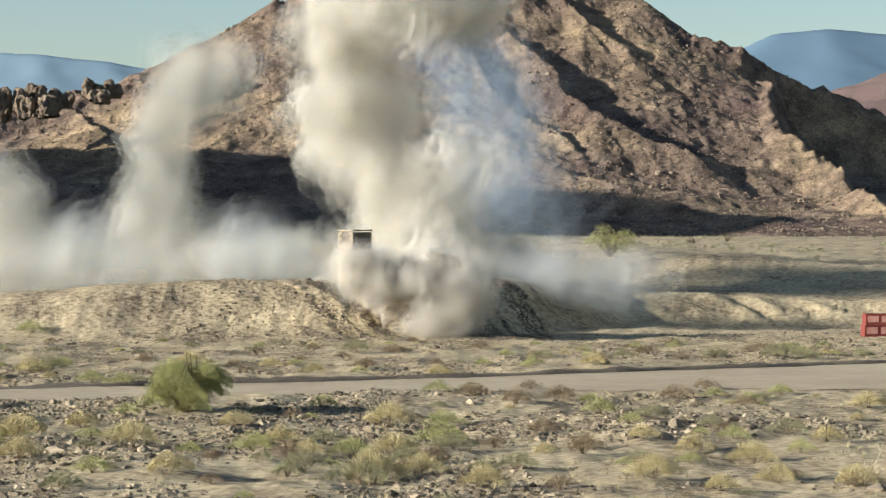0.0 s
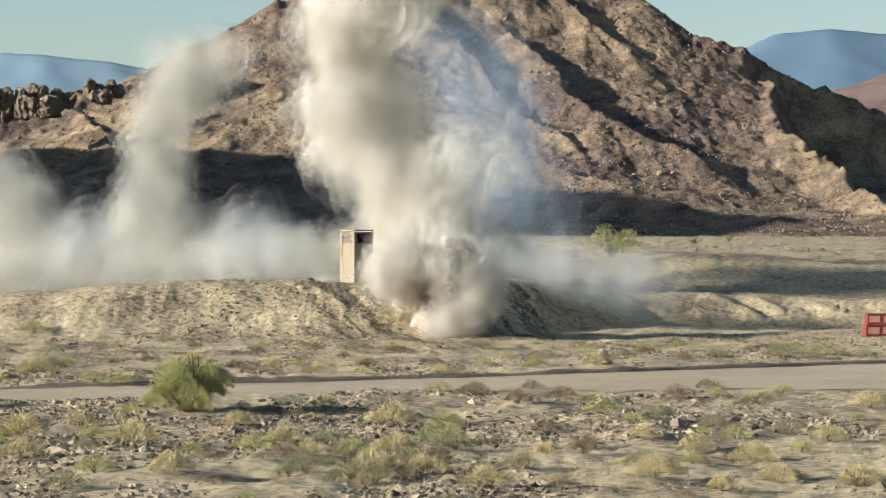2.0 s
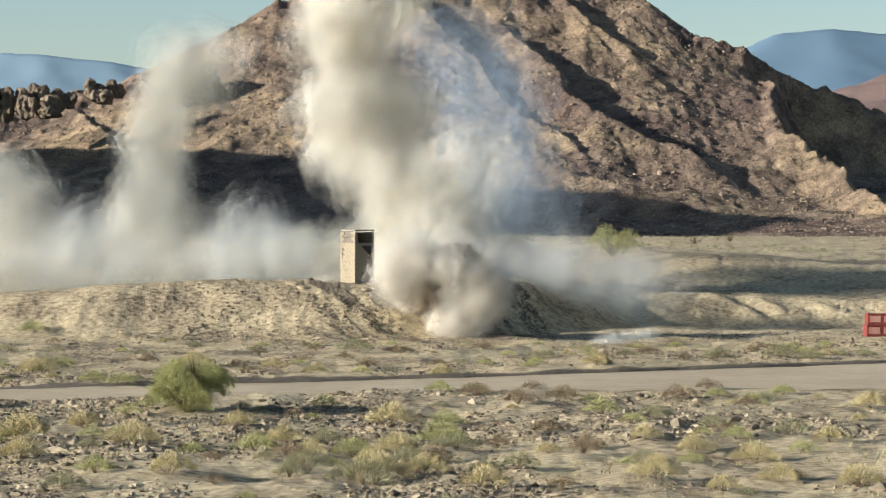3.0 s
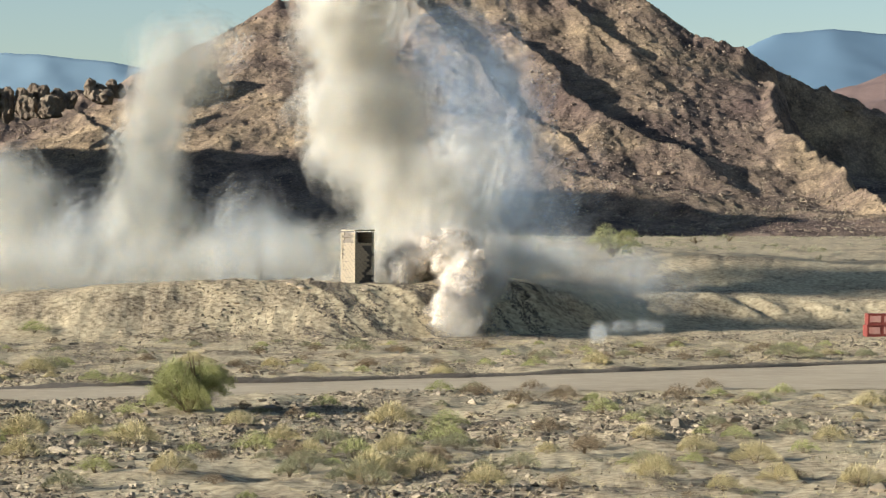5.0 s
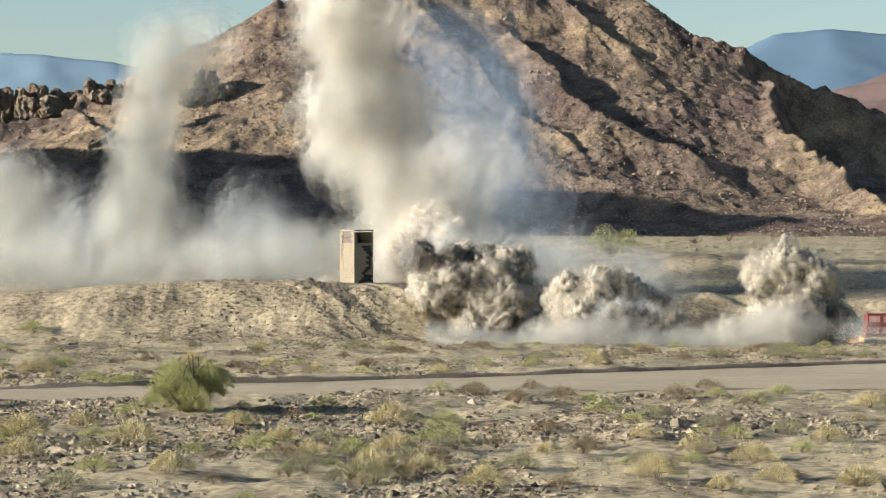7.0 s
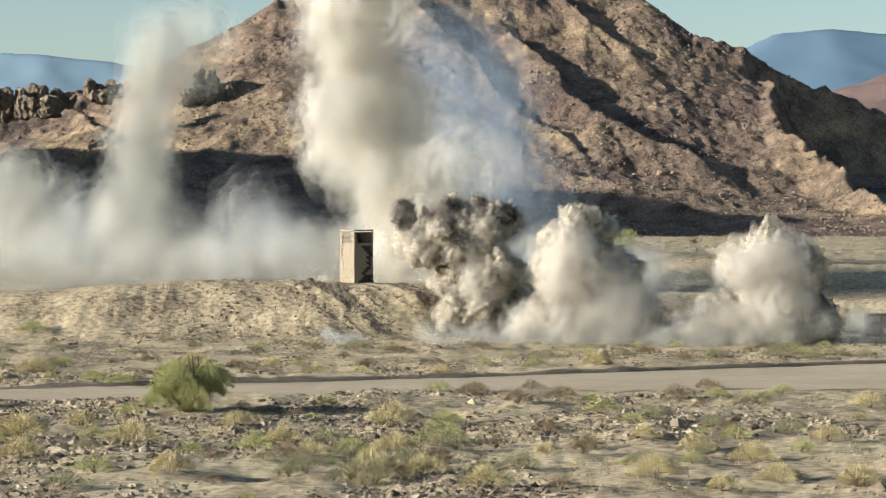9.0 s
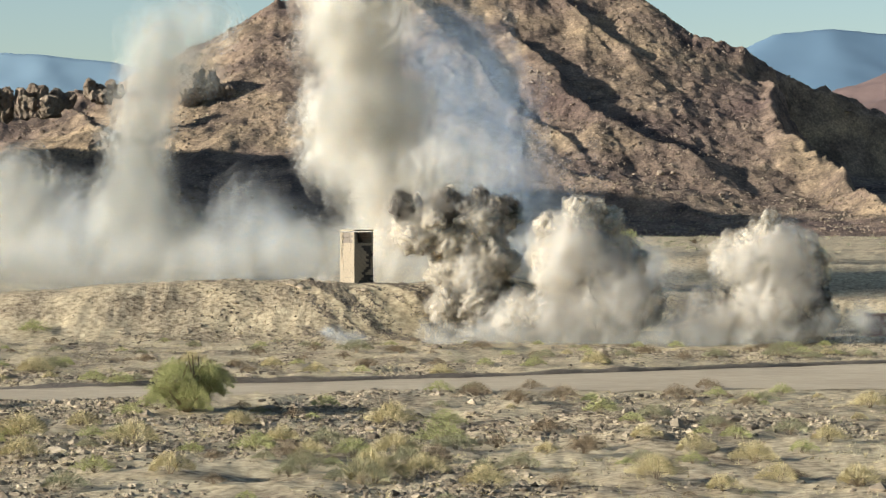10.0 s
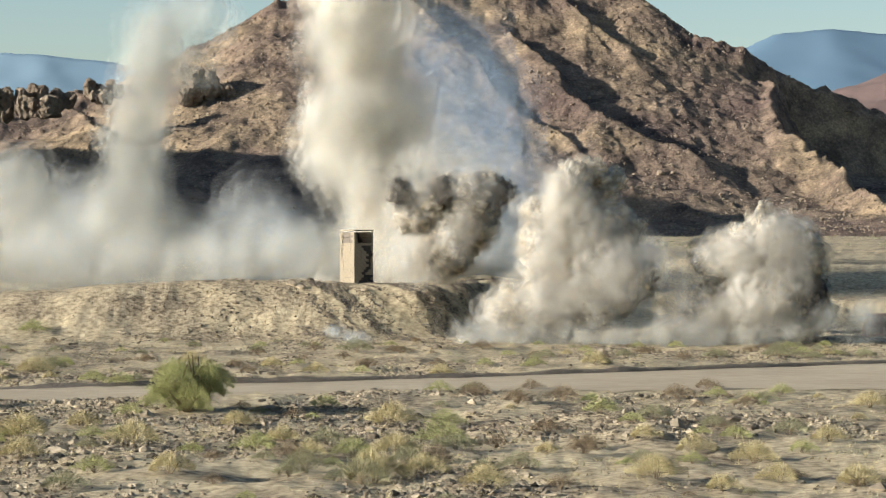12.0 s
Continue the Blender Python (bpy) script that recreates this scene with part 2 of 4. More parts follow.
def ground_height(x, y):
    """The desert floor, the long berm with a bay dug into it, and a low bank beyond."""
    x, y = np.asarray(x, float), np.asarray(y, float)
    wander = 0.3 * np.sin(x * 0.3) + 0.6 * fbm(x * 0.25, x * 0, 2, 14)
    back = y - 176.5 - wander
    flank = (x - 0.5) * 0.76 - (y - 187) * 0.65 + 0.7 * fbm(y * 0.25, x * 0.1, 3, 15)
    wall_back = y - 197.0 - wander
    east = smooth_step(10.0, 16.0, x)
    crest = 3.8 - 1.3 * smooth_step(1.0, 16.0, x) - 1.25 * (1 - smooth_step(-38, -23, x)) - 0.4 * smooth_step(17, 30, x) + 0.1 * np.sin(x * 0.31)
    rise = np.maximum(smooth_step(-1.5, 10.5, back) * (1 - smooth_step(0.0, 5.5, flank)), smooth_step(0.0, 8.0, wall_back))
    lean = 0.9 * smooth_step(-14, -4, x) - 0.25
    rills = fbm(x * 0.7 + back * lean, back * 0.16, 4, 5) * (0.08 + 0.1 * smooth_step(-12, -6, x) + 0.3 * smooth_step(-8, -4, x) * (1 - smooth_step(4, 9, x)) + 0.34 * east) + fbm(x * 2.2 + back * lean * 2, y * 0.8, 4, 6) * 0.13
    z = crest * rise + rills * np.clip(rise * (1.15 - rise) * 3.2, 0, 1)
    level = np.minimum(2.85 - 1.4 * (1 - smooth_step(-34, -12, x)), crest - 0.35)
    z -= (crest - level) * smooth_step(13, 20, back) * (1 - smooth_step(-3, 3, x))
    bank = 1.3 + 1.4 * smooth_step(9, 25, x) - 0.75 * smooth_step(29, 44, x)
    z += bank * smooth_step(213, 229, y + 0.12 * (x - 26)) * smooth_step(-20, 4, x) * (1 - 0.55 * smooth_step(236, 300, y))
    z += 1.6 * smooth_step(198, 330, y)
    road = smooth_step(-2.0, 0.8, y - road_near(x)) * (1 - smooth_step(-0.8, 2.0, y - road_far(x)))
    rough = fbm(x * 0.11, y * 0.05, 3, 2) * 0.32 + fbm(x * 0.5, y * 0.3, 3, 3) * 0.24
    near_fade = 1 - 0.5 * smooth_step(300, 900, y)
    return z + rough * (1 - road) * near_fade * (1 - 0.4 * rise)


u = np.concatenate([np.linspace(-2.6, -0.22, 24)[:-1], np.linspace(-0.22, 0.22, 400), np.linspace(0.22, 2.6, 24)[1:]])
y_near = 62 * 1.0036 ** np.arange(0, 356)
y_far = y_near[-1] * 1.03 ** np.arange(1, 107)
ys = np.concatenate([[-4800, -1500, -500, -150, 0, 25, 45, 55], y_near, y_far])
span = np.where(ys > 60, ys, 60 + np.abs(np.minimum(ys, 0)))
GX, GY = u[None, :] * span[:, None], np.repeat(ys[:, None], len(u), 1)
tagged(sheet("ground", GX, GY, ground_height(GX, GY), SOIL), "tan stony desert floor stepping up over an earth berm", "ground", kind="structure")

xs = np.linspace(-60, 60, 240)
RX = np.repeat(xs[None, :], 14, 0)
f = np.linspace(0, 1, 14)[:, None]
RY = (road_near(RX) + 1.6 * fbm(RX * 0.35, RX * 0, 4, 15)) * (1 - f) + road_far(RX) * f
tagged(sheet("road", RX, RY, ground_height(RX, RY) + 0.03 + 0.02 * fbm(RX * 0.2, RY * 2, 2, 9), ROAD), "pale graded dirt track across the range", "dirt road", kind="structure")
# Dark brown strip, slightly raised, along the far edge of the track.
RX = np.repeat(xs[None, :], 8, 0)
f = np.linspace(-1, 1, 8)[:, None]
RY = road_far(RX) + 0.3 + f * (0.5 + 0.4 * fbm(RX * 0.3, RX * 0, 3, 4))
RZ = ground_height(RX, RY) + 0.05 + (1 - f ** 2) * (0.18 + 0.1 * fbm(RX * 0.8, RY, 3, 8)) * smooth_step(-19, -14, RX)
tagged(sheet("road_edge", RX, RY, RZ, DARK_BROWN), "low dark brown strip along the track", "gravel bank", kind="structure")


# ---- mountains ----
def ridge_height(x, y, ridges, slope, steep=1.0):
    """Height of a range whose crests run along the given lines and fall away in hollow slopes, steeper on their lee side."""
    h = np.full(x.shape, -50.0)
    for line in ridges:
        for (ax, ay, az), (bx, by, bz) in zip(line, line[1:]):
            dx, dy = bx - ax, by - ay
            t = np.clip(((x - ax) * dx + (y - ay) * dy) / (dx * dx + dy * dy), 0, 1)
            ox, oy = x - ax - t * dx, y - ay - t * dy
            lee = np.where(dx * oy - dy * ox > 0, steep, 1.0)
            top = np.maximum(az + t * (bz - az), 1.0)
            fall = np.clip(1 - slope * lee * np.hypot(ox, oy) / (1.7 * top), 0, 1)
            h = np.maximum(h, top * fall ** 1.7)
    return h


CREST = [(-256.0, 1050.0, 48.1), (-185.1, 1050.0, 57.6), (-155.9, 1060.0, 63.5), (-133.3, 1070.0, 65.8), (-110.3, 1080.0, 76.5), (-94.1, 1090.0, 86.9), (-82.6, 1100.0, 98.3), (-70.3, 1100.0, 106.5), (-45.9, 1110.0, 119.1), (-8.6, 1120.0, 126.4), (29.2, 1120.0, 120.1), (54.4, 1120.0, 114.3), (83.9, 1110.0, 107.9), (106.9, 1090.0, 90.9), (132.6, 1080.0, 81.6), (151.0, 1090.0, 72.5), (175.5, 1105.0, 65.7), (196.6, 1115.0, 58.9), (245.5, 1130.0, 36.0)]
SPURS = [
    [(49.9, 1104.0, 108.6), (59.6, 1078.0, 96.5), (73.0, 1061.0, 85.6), (86.6, 1052.0, 77.1)],
    [(25.1, 1053.0, 88.5), (40.5, 1022.0, 74.7), (47.9, 986.0, 60.1), (59.7, 961.0, 50.1), (75.6, 944.0, 42.0), (91.4, 932.0, 35.2), (107.2, 942.0, 30.2)],
    [(-5.7, 1055.0, 91.0), (10.6, 1026.0, 77.2), (25.4, 973.0, 54.0), (46.5, 936.0, 37.1)],
    [(7.5, 926.0, 37.2), (33.9, 909.0, 30.5), (62.7, 882.0, 22.9), (90.8, 848.0, 9.5)],
    [(134.5, 1085.0, 81.9), (136.0, 1045.0, 66.0), (135.0, 1005.0, 52.5), (141.0, 960.0, 39.0), (149.0, 905.0, 23.0), (160.0, 850.0, 9.9)],
    [(-22.0, 1085.0, 111.0), (-9.0, 1062.0, 100.0), (-1.0, 1040.0, 86.0), (6.0, 1015.0, 71.0)],
    [(-154.0, 1047.0, 57.5), (-139.6, 995.0, 49.4), (-126.7, 965.0, 41.6)],
]
mx, my = np.linspace(-300, 300, 620), np.concatenate([np.linspace(770, 1130, 430), np.linspace(1132, 1330, 60)])
MX, MY = np.meshgrid(mx, my)
warp = fbm(MX * 0.016, MY * 0.016, 3, 31) * 13
wiggle = fbm(MX * 0.06, MY * 0.06, 3, 32) * 2.5
WX, WY = MX + warp * 0.6 + wiggle, MY + warp
main = np.maximum(ridge_height(WX, WY, [CREST], 0.6), ridge_height(WX, WY, SPURS, 0.6, 2.7))
cut = fbm(MX * 0.028, MY * 0.014, 4, 21, ridged=True)
MZ = main + smooth_step(-5, 30, main) * (cut * 2.0 + fbm(MX * 0.05, MY * 0.04, 3, 23) * 2.4 + fbm(MX * 0.16, MY * 0.13, 4, 24, ridged=True) * 1.0 * (0.4 + value_noise(MX * 0.02, MY * 0.02, 77)) + fbm(MX * 0.5, MY * 0.4, 3, 25) * 0.7)
spur_x = np.interp(MY, [850, 905, 960, 1005, 1045, 1085], [160.0, 149.0, 141.0, 135.0, 136.0, 136.0])
lee = MX - spur_x - fbm(MX * 0.045, MY * 0.045, 4, 27) * 15
MZ -= 0.5 * np.maximum(main, 0) * smooth_step(0, 16, lee) * (1 - smooth_step(60, 110, lee)) * smooth_step(880, 930, MY) * (1 - smooth_step(1070, 1100, MY))
crest_y = np.interp(MX, [p[0] for p in CREST], [p[1] for p in CREST])
MZ += np.exp(-((MY - crest_y) / 22) ** 2) * (fbm(MX * 0.075, MY * 0.05, 4, 28, ridged=True) * 3.2 - 0.4)
toe = 4.6 + np.clip((MY - 790) / 190, 0, 1.2) * (5 + 13 * smooth_step(15, 110, MX)) + fbm(MX * 0.025, MY * 0.02, 4, 12) * 2.4 + fbm(MX * 0.11, MY * 0.09, 3, 13, ridged=True) * 0.9
MZ = np.where(MZ > toe, MZ, toe + np.maximum(MZ - toe, -12) * 0.05)
MZ -= 8 * (1 - smooth_step(760, 830, MY)) + 0.5
tagged(sheet("mountain", MX, MY, MZ, ROCKY), "brown rocky desert mountain with shaded gullies", "mountain", kind="structure")


def lone_range(name, line, slope, material, label, step, reach, rough):
    """A far range seen as an outline, with blue haze in its colour, or red."""
    lx = [p[0] for p in line]
    yy = [p[1] for p in line]
    ax = np.arange(min(lx) - reach, max(lx) + reach, step)
    ay = np.arange(min(yy) - reach, max(yy) + reach * 0.5, step)
    X, Y = np.meshgrid(ax, ay)
    Z = ridge_height(X, Y, [line], slope) + fbm(X * 1.5 / reach * 2, Y * 3 / reach, 5, 41, ridged=True) * rough
    return tagged(sheet(name, X, Y, np.maximum(Z, -5), material), label, "mountain range", kind="structure")


lone_range("backdrop", [(-903.3, 4300.0, 278.8), (-758.2, 4300.0, 301.0), (-690.5, 4300.0, 299.1), (-632.5, 4300.0, 290.4), (-564.8, 4300.0, 285.6), (-439.1, 4300.0, 264.3), (-294.0, 4300.0, 249.8)], 0.45, HAZE_BLUE, "far mountain range with blue haze painted into its colour", 14, 420, 5)
lone_range("backdrop", [(440.2, 4200.0, 258.3), (506.3, 4200.0, 298.9), (558.3, 4200.0, 327.3), (648.0, 4200.0, 334.8), (740.6, 4200.0, 327.3), (912.5, 4200.0, 305.6)], 0.45, HAZE_SLATE, "far flat-topped mountain with blue haze painted into its colour", 14, 420, 4)
lone_range("backdrop", [(329.5, 2200.0, 109.4), (356.7, 2200.0, 123.8), (387.9, 2200.0, 139.6), (423.5, 2200.0, 150.5), (478.0, 2200.0, 131.7)], 0.4, FAR_RED, "far reddish hill", 5, 160, 6)
# the hill beyond the view whose shadow lies along the mountain's foot
lone_range("hill_west", [(-345.0, 607.0, 32.0), (-335.0, 652.0, 112.0), (-330.0, 699.0, 150.0), (-330.0, 784.0, 128.0), (-330.0, 844.0, 115.0), (-330.0, 925.0, 89.0), (-335.0, 992.0, 52.0)], 1.3, ROCKY, "rocky hill shading the foot of the mountain", 6, 200, 4)


# ---- stones ----
ROCK_SHAPE = bmesh.new()
bmesh.ops.create_icosphere(ROCK_SHAPE, subdivisions=1, radius=1)
ROCK_V = np.array([v.co[:] for v in ROCK_SHAPE.verts])
ROCK_F = np.array([[v.index for v in f.verts] for f in ROCK_SHAPE.faces])
ROCK_SHAPE.free()
rng = np.random.default_rng(7)


def scattered_rocks(name, places, sizes, material, label, flat=0.65):
    """Many small angular stones, each its own lump, in one mesh."""
    n = len(places)
    v = ROCK_V[None] * (1 + rng.uniform(-0.38, 0.38, (n, len(ROCK_V), 1)))
    v = v * rng.uniform(0.6, 1.25, (n, 1, 3)) * np.array([1, 1, flat])
    a = rng.uniform(0, 6.28, n)
    ca, sa = np.cos(a)[:, None], np.sin(a)[:, None]
    v = np.stack([v[..., 0] * ca - v[..., 1] * sa, v[..., 0] * sa + v[..., 1] * ca, v[..., 2]], -1) * sizes[:, None, None]
    v = (v + places[:, None, :]).reshape(-1, 3)
    faces = (ROCK_F[None] + (np.arange(n) * len(ROCK_V))[:, None, None]).reshape(-1, 3)
    ob = new(name, mesh_of(name, v, faces.tolist(), material))
    return tagged(ob, label, "stones", kind="stuff")


def scatter(n, y0, y1, spread, keep=None):
    y = np.sqrt(rng.uniform(y0 ** 2, y1 ** 2, n))
    x = rng.uniform(-spread, spread, n) * y
    ok = (y < road_near(x) - 0.5) | (y > road_far(x) + 1.6)
    if keep is not None:
        ok &= keep(x, y)
    x, y = x[ok], y[ok]
    return np.stack([x, y, ground_height(x, y)], -1)


p = scatter(120000, 66, 178, 0.21, lambda x, y: fbm(x * 0.2, y * 0.1, 3, 52) > rng.uniform(-0.24, 0.36, len(x)))
scattered_rocks("gravel", p, (rng.gamma(1.3, 0.04, len(p)) + 0.02) * (1 - 0.35 * smooth_step(110, 160, p[:, 1])), STONE, "scattered angular desert stones")
p = scatter(26000, 176, 190, 0.21, lambda x, y: rng.uniform(0.08, 1, len(x)) < 0.75 * np.exp(-((x + 15) / 4.5) ** 2) + 0.3 * np.exp(-((x - 25) / 8.0) ** 2) + 0.1)
q = scatter(60000, 175, 194, 0.06, lambda x, y: (x > -10) & (x < 8) & (fbm((x - (186 - y) * 0.75) * 1.1, y * 0.12, 3, 53) > 0.12 + rng.uniform(-0.15, 0.25, len(x))))
scattered_rocks("scree", q, rng.gamma(1.4, 0.018, len(q)) + 0.022, DARK_BROWN, "dark scree streaking down the berm end")
scattered_rocks("berm_rubble", p, rng.gamma(1.4, 0.025, len(p)) + 0.02, STONE, "loose rubble on the berm face")


def mountain_z(x, y):
    i = np.clip(np.searchsorted(my, y), 0, len(my) - 1)
    j = np.clip(np.searchsorted(mx, x), 0, len(mx) - 1)
    return MZ[i, j]


bx, by = rng.uniform(-215, 215, 26000), rng.uniform(800, 1110, 26000)
ok = (mountain_z(bx, by) > 3.5) & (fbm(bx * 0.03, by * 0.03, 3, 61) > rng.uniform(-0.5, 0.45, 26000))
p = np.stack([bx[ok], by[ok], mountain_z(bx[ok], by[ok])], -1)
scattered_rocks("boulder_field", p, rng.gamma(1.1, 0.15, len(p)) + 0.16, CRAG, "brown boulders strewn over the mountain", 0.9)

px, py = rng.uniform(10, 200, 9000), rng.uniform(800, 960, 9000)
ok = fbm(px * 0.04, py * 0.03, 3, 62) > rng.uniform(-0.3, 0.5, 9000)
p = np.stack([px[ok], py[ok], mountain_z(px[ok], py[ok])], -1)
scattered_rocks("pale_boulders", p, rng.gamma(1.1, 0.11, len(p)) + 0.12, BLEACHED, "bleached boulders strewn over the apron below the mountain", 0.8)


def outcrop(name, spots, label):
    """A cluster of upright, jointed, weathered pinnacles."""
    root = tagged(new(name), label, "rock outcrop")
    x0, y0, z0 = spots[0][:3]
    root.location = (x0, y0, z0)
    rr = random.Random(int(x0 * 10))
    for x, y, z, w, h in spots:
        bm = bmesh.new()
        bmesh.ops.create_icosphere(bm, subdivisions=4, radius=1)
        cuts = [(Vector((rr.gauss(0, 1), rr.gauss(0, 1), rr.gauss(0, 0.35))).normalized(), rr.uniform(0.5, 0.8)) for _ in range(9)]
        for v in bm.verts:
            c = v.co
            for n, d in cuts:
                over = c.dot(n) - d
                if over > 0:
                    c = c - n * over
            c = Vector((c.x * w, c.y * w, c.z * h)) + Vector((x - x0, y - y0, z - z0))
            crack = noise.noise(Vector((c.x * 0.9, c.y * 0.9, c.z * 0.22))) * 0.22 + noise.noise(c * 0.5) * 0.2
            v.co = c + noise.noise_vector(c * 1.4) * 0.3 + Vector((v.co.x, v.co.y, v.co.z * 0.4)) * crack * w
        part("pinnacle", bm, CRAG, root)
    return root


def at(x, y, z, w, h):
    return (x, y, z, w, h)


outcrop("rock_outcrop", [at(-166.68, 960.00, 54.20, 4.2, 7), at(-161.50, 960.00, 55.50, 3.6, 5.5), at(-157.57, 965.00, 57.92, 3.4, 4.8), at(-153.66, 965.00, 57.05, 4.2, 5),
                         at(-148.78, 970.00, 56.43, 4.2, 4.6), at(-144.12, 968.00, 56.33, 3.4, 3.6), at(-172.30, 960.00, 55.50, 4.5, 7), at(-158.41, 957.00, 53.20, 5, 5), at(-149.37, 957.00, 52.77, 6, 5)],
        "dark jagged rock pinnacles on a low ridge")
outcrop("rock_outcrop", [at(-136.13, 970.00, 60.79, 2.8, 4.2), at(-132.91, 972.00, 60.03, 2.6, 3.2), at(-128.50, 975.00, 61.07, 3.0, 3.8), at(-125.43, 975.00, 60.19, 2.6, 3.0), at(-131.33, 970.00, 57.74, 6, 3)],
        "pale split rock pinnacles on a low ridge")
outcrop("rock_outcrop", [at(-104.47, 1012.00, 68.32, 4.5, 5), at(-99.72, 1010.00, 66.61, 5.5, 6), at(-93.59, 1010.00, 64.33, 6, 6.5), at(-100.46, 1006.00, 61.17, 7, 6), at(-87.23, 1010.00, 59.79, 6, 5)],
        "blocky cliff with a shaded side")


# ---- plants ----
def blades(bm, base, height, radius, n, width, seed, dome=0.7, slim=1.0):
    """Short leaf or stalk slips filling a rounded, ragged crown."""
    r = random.Random(seed)
    for _ in range(n):
        a, q = r.uniform(0, 6.283), math.sqrt(r.random())
        top = height * (1 - dome * q * q) * r.uniform(0.45, 1.08)
        lump = 1 + 0.25 * math.sin(3 * a + seed) + 0.15 * math.sin(7 * a + 2 * seed)
        d = Vector((math.cos(a) * q * radius * lump, math.sin(a) * q * radius * lump, top))
        c = Vector(base) + d
        along = (d + Vector((r.uniform(-1, 1), r.uniform(-1, 1), r.uniform(0, 1))) * height * 0.5).normalized() * width * r.uniform(2, 4) / slim
        side = along.cross(Vector((r.uniform(-1, 1), r.uniform(-1, 1), 0.3))).normalized() * width * r.uniform(0.6, 1.2) * slim
        vs = [bm.verts.new(c - along * 0.5), bm.verts.new(c + side * 0.5), bm.verts.new(c + along * 0.5), bm.verts.new(c - side * 0.5)]
        bm.faces.new(vs)


def stems(bm, height, radius, n, thick, seed):
    r = random.Random(seed)
    for _ in range(n):
        a, q = r.uniform(0, 6.283), r.uniform(0.2, 0.95)
        tip = Vector((math.cos(a) * q * radius, math.sin(a) * q * radius, height * (1 - 0.6 * q * q) * r.uniform(0.7, 1.05)))
        mid = tip * 0.5 + Vector((r.uniform(-.1, .1), r.uniform(-.1, .1), 0.12)) * height
        rings = []
        for c, w in ((Vector((0, 0, -0.1)), thick), (mid, thick * 0.6), (tip, thick * 0.2)):
            rings.append([bm.verts.new(c + Vector((math.cos(k * 2.094), math.sin(k * 2.094), 0)) * w) for k in range(3)])
        for lo, hi in zip(rings, rings[1:]):
            for k in range(3):
                bm.faces.new((lo[k], lo[(k + 1) % 3], hi[(k + 1) % 3], hi[k]))


def shrub(name, height, radius, leaves, n, width, seed, label, category, twig_count=14, group=""):
    root = tagged(new(name), label, category, group)
    bm = bmesh.new()
    stems(bm, height, radius, twig_count, height * 0.022, seed)
    part("twigwork", bm, TWIG, root, "thin brown twigs")
    bm = bmesh.new()
    blades(bm, (0, 0, 0.02), height, radius, n, width, seed, 0.7, 0.38)
    part("foliage", bm, leaves, root)
    return root


def plant(proto, x, y, size, turn, dz=0.0):
    m = pose(x, y, float(ground_height(x, y)) + dz, 0, 0, turn)
    ob = copy_thing(proto, m)
    ob.scale = (size, size, size * 0.95)
    return ob


KINDS = {
    "tuft": [shrub("grass_tuft", 0.55, 0.55, STRAW, 1900, 0.022, s, "straw-coloured tuft of dry desert grass", "grass tuft", 8, "dry grass tufts") for s in (1, 2, 3)],
    "twig": [shrub("dead_shrub", 0.6, 0.65, TWIG, 1400, 0.022, s, "brown leafless desert shrub on stony ground", "shrub", 24, "brown shrubs") for s in (4, 5, 6)],
    "sage": [shrub("sage_shrub", 0.6, 0.7, SAGE, 1900, 0.022, s, "grey-green low desert shrub on stony ground", "shrub", 12, "grey-green shrubs") for s in (7, 8, 9)],
    "leafy": [shrub("green_shrub", 0.7, 0.75, GREEN, 2100, 0.023, s, "yellow-green leafy desert shrub", "shrub", 10, "green shrubs") for s in (10, 11)],
}
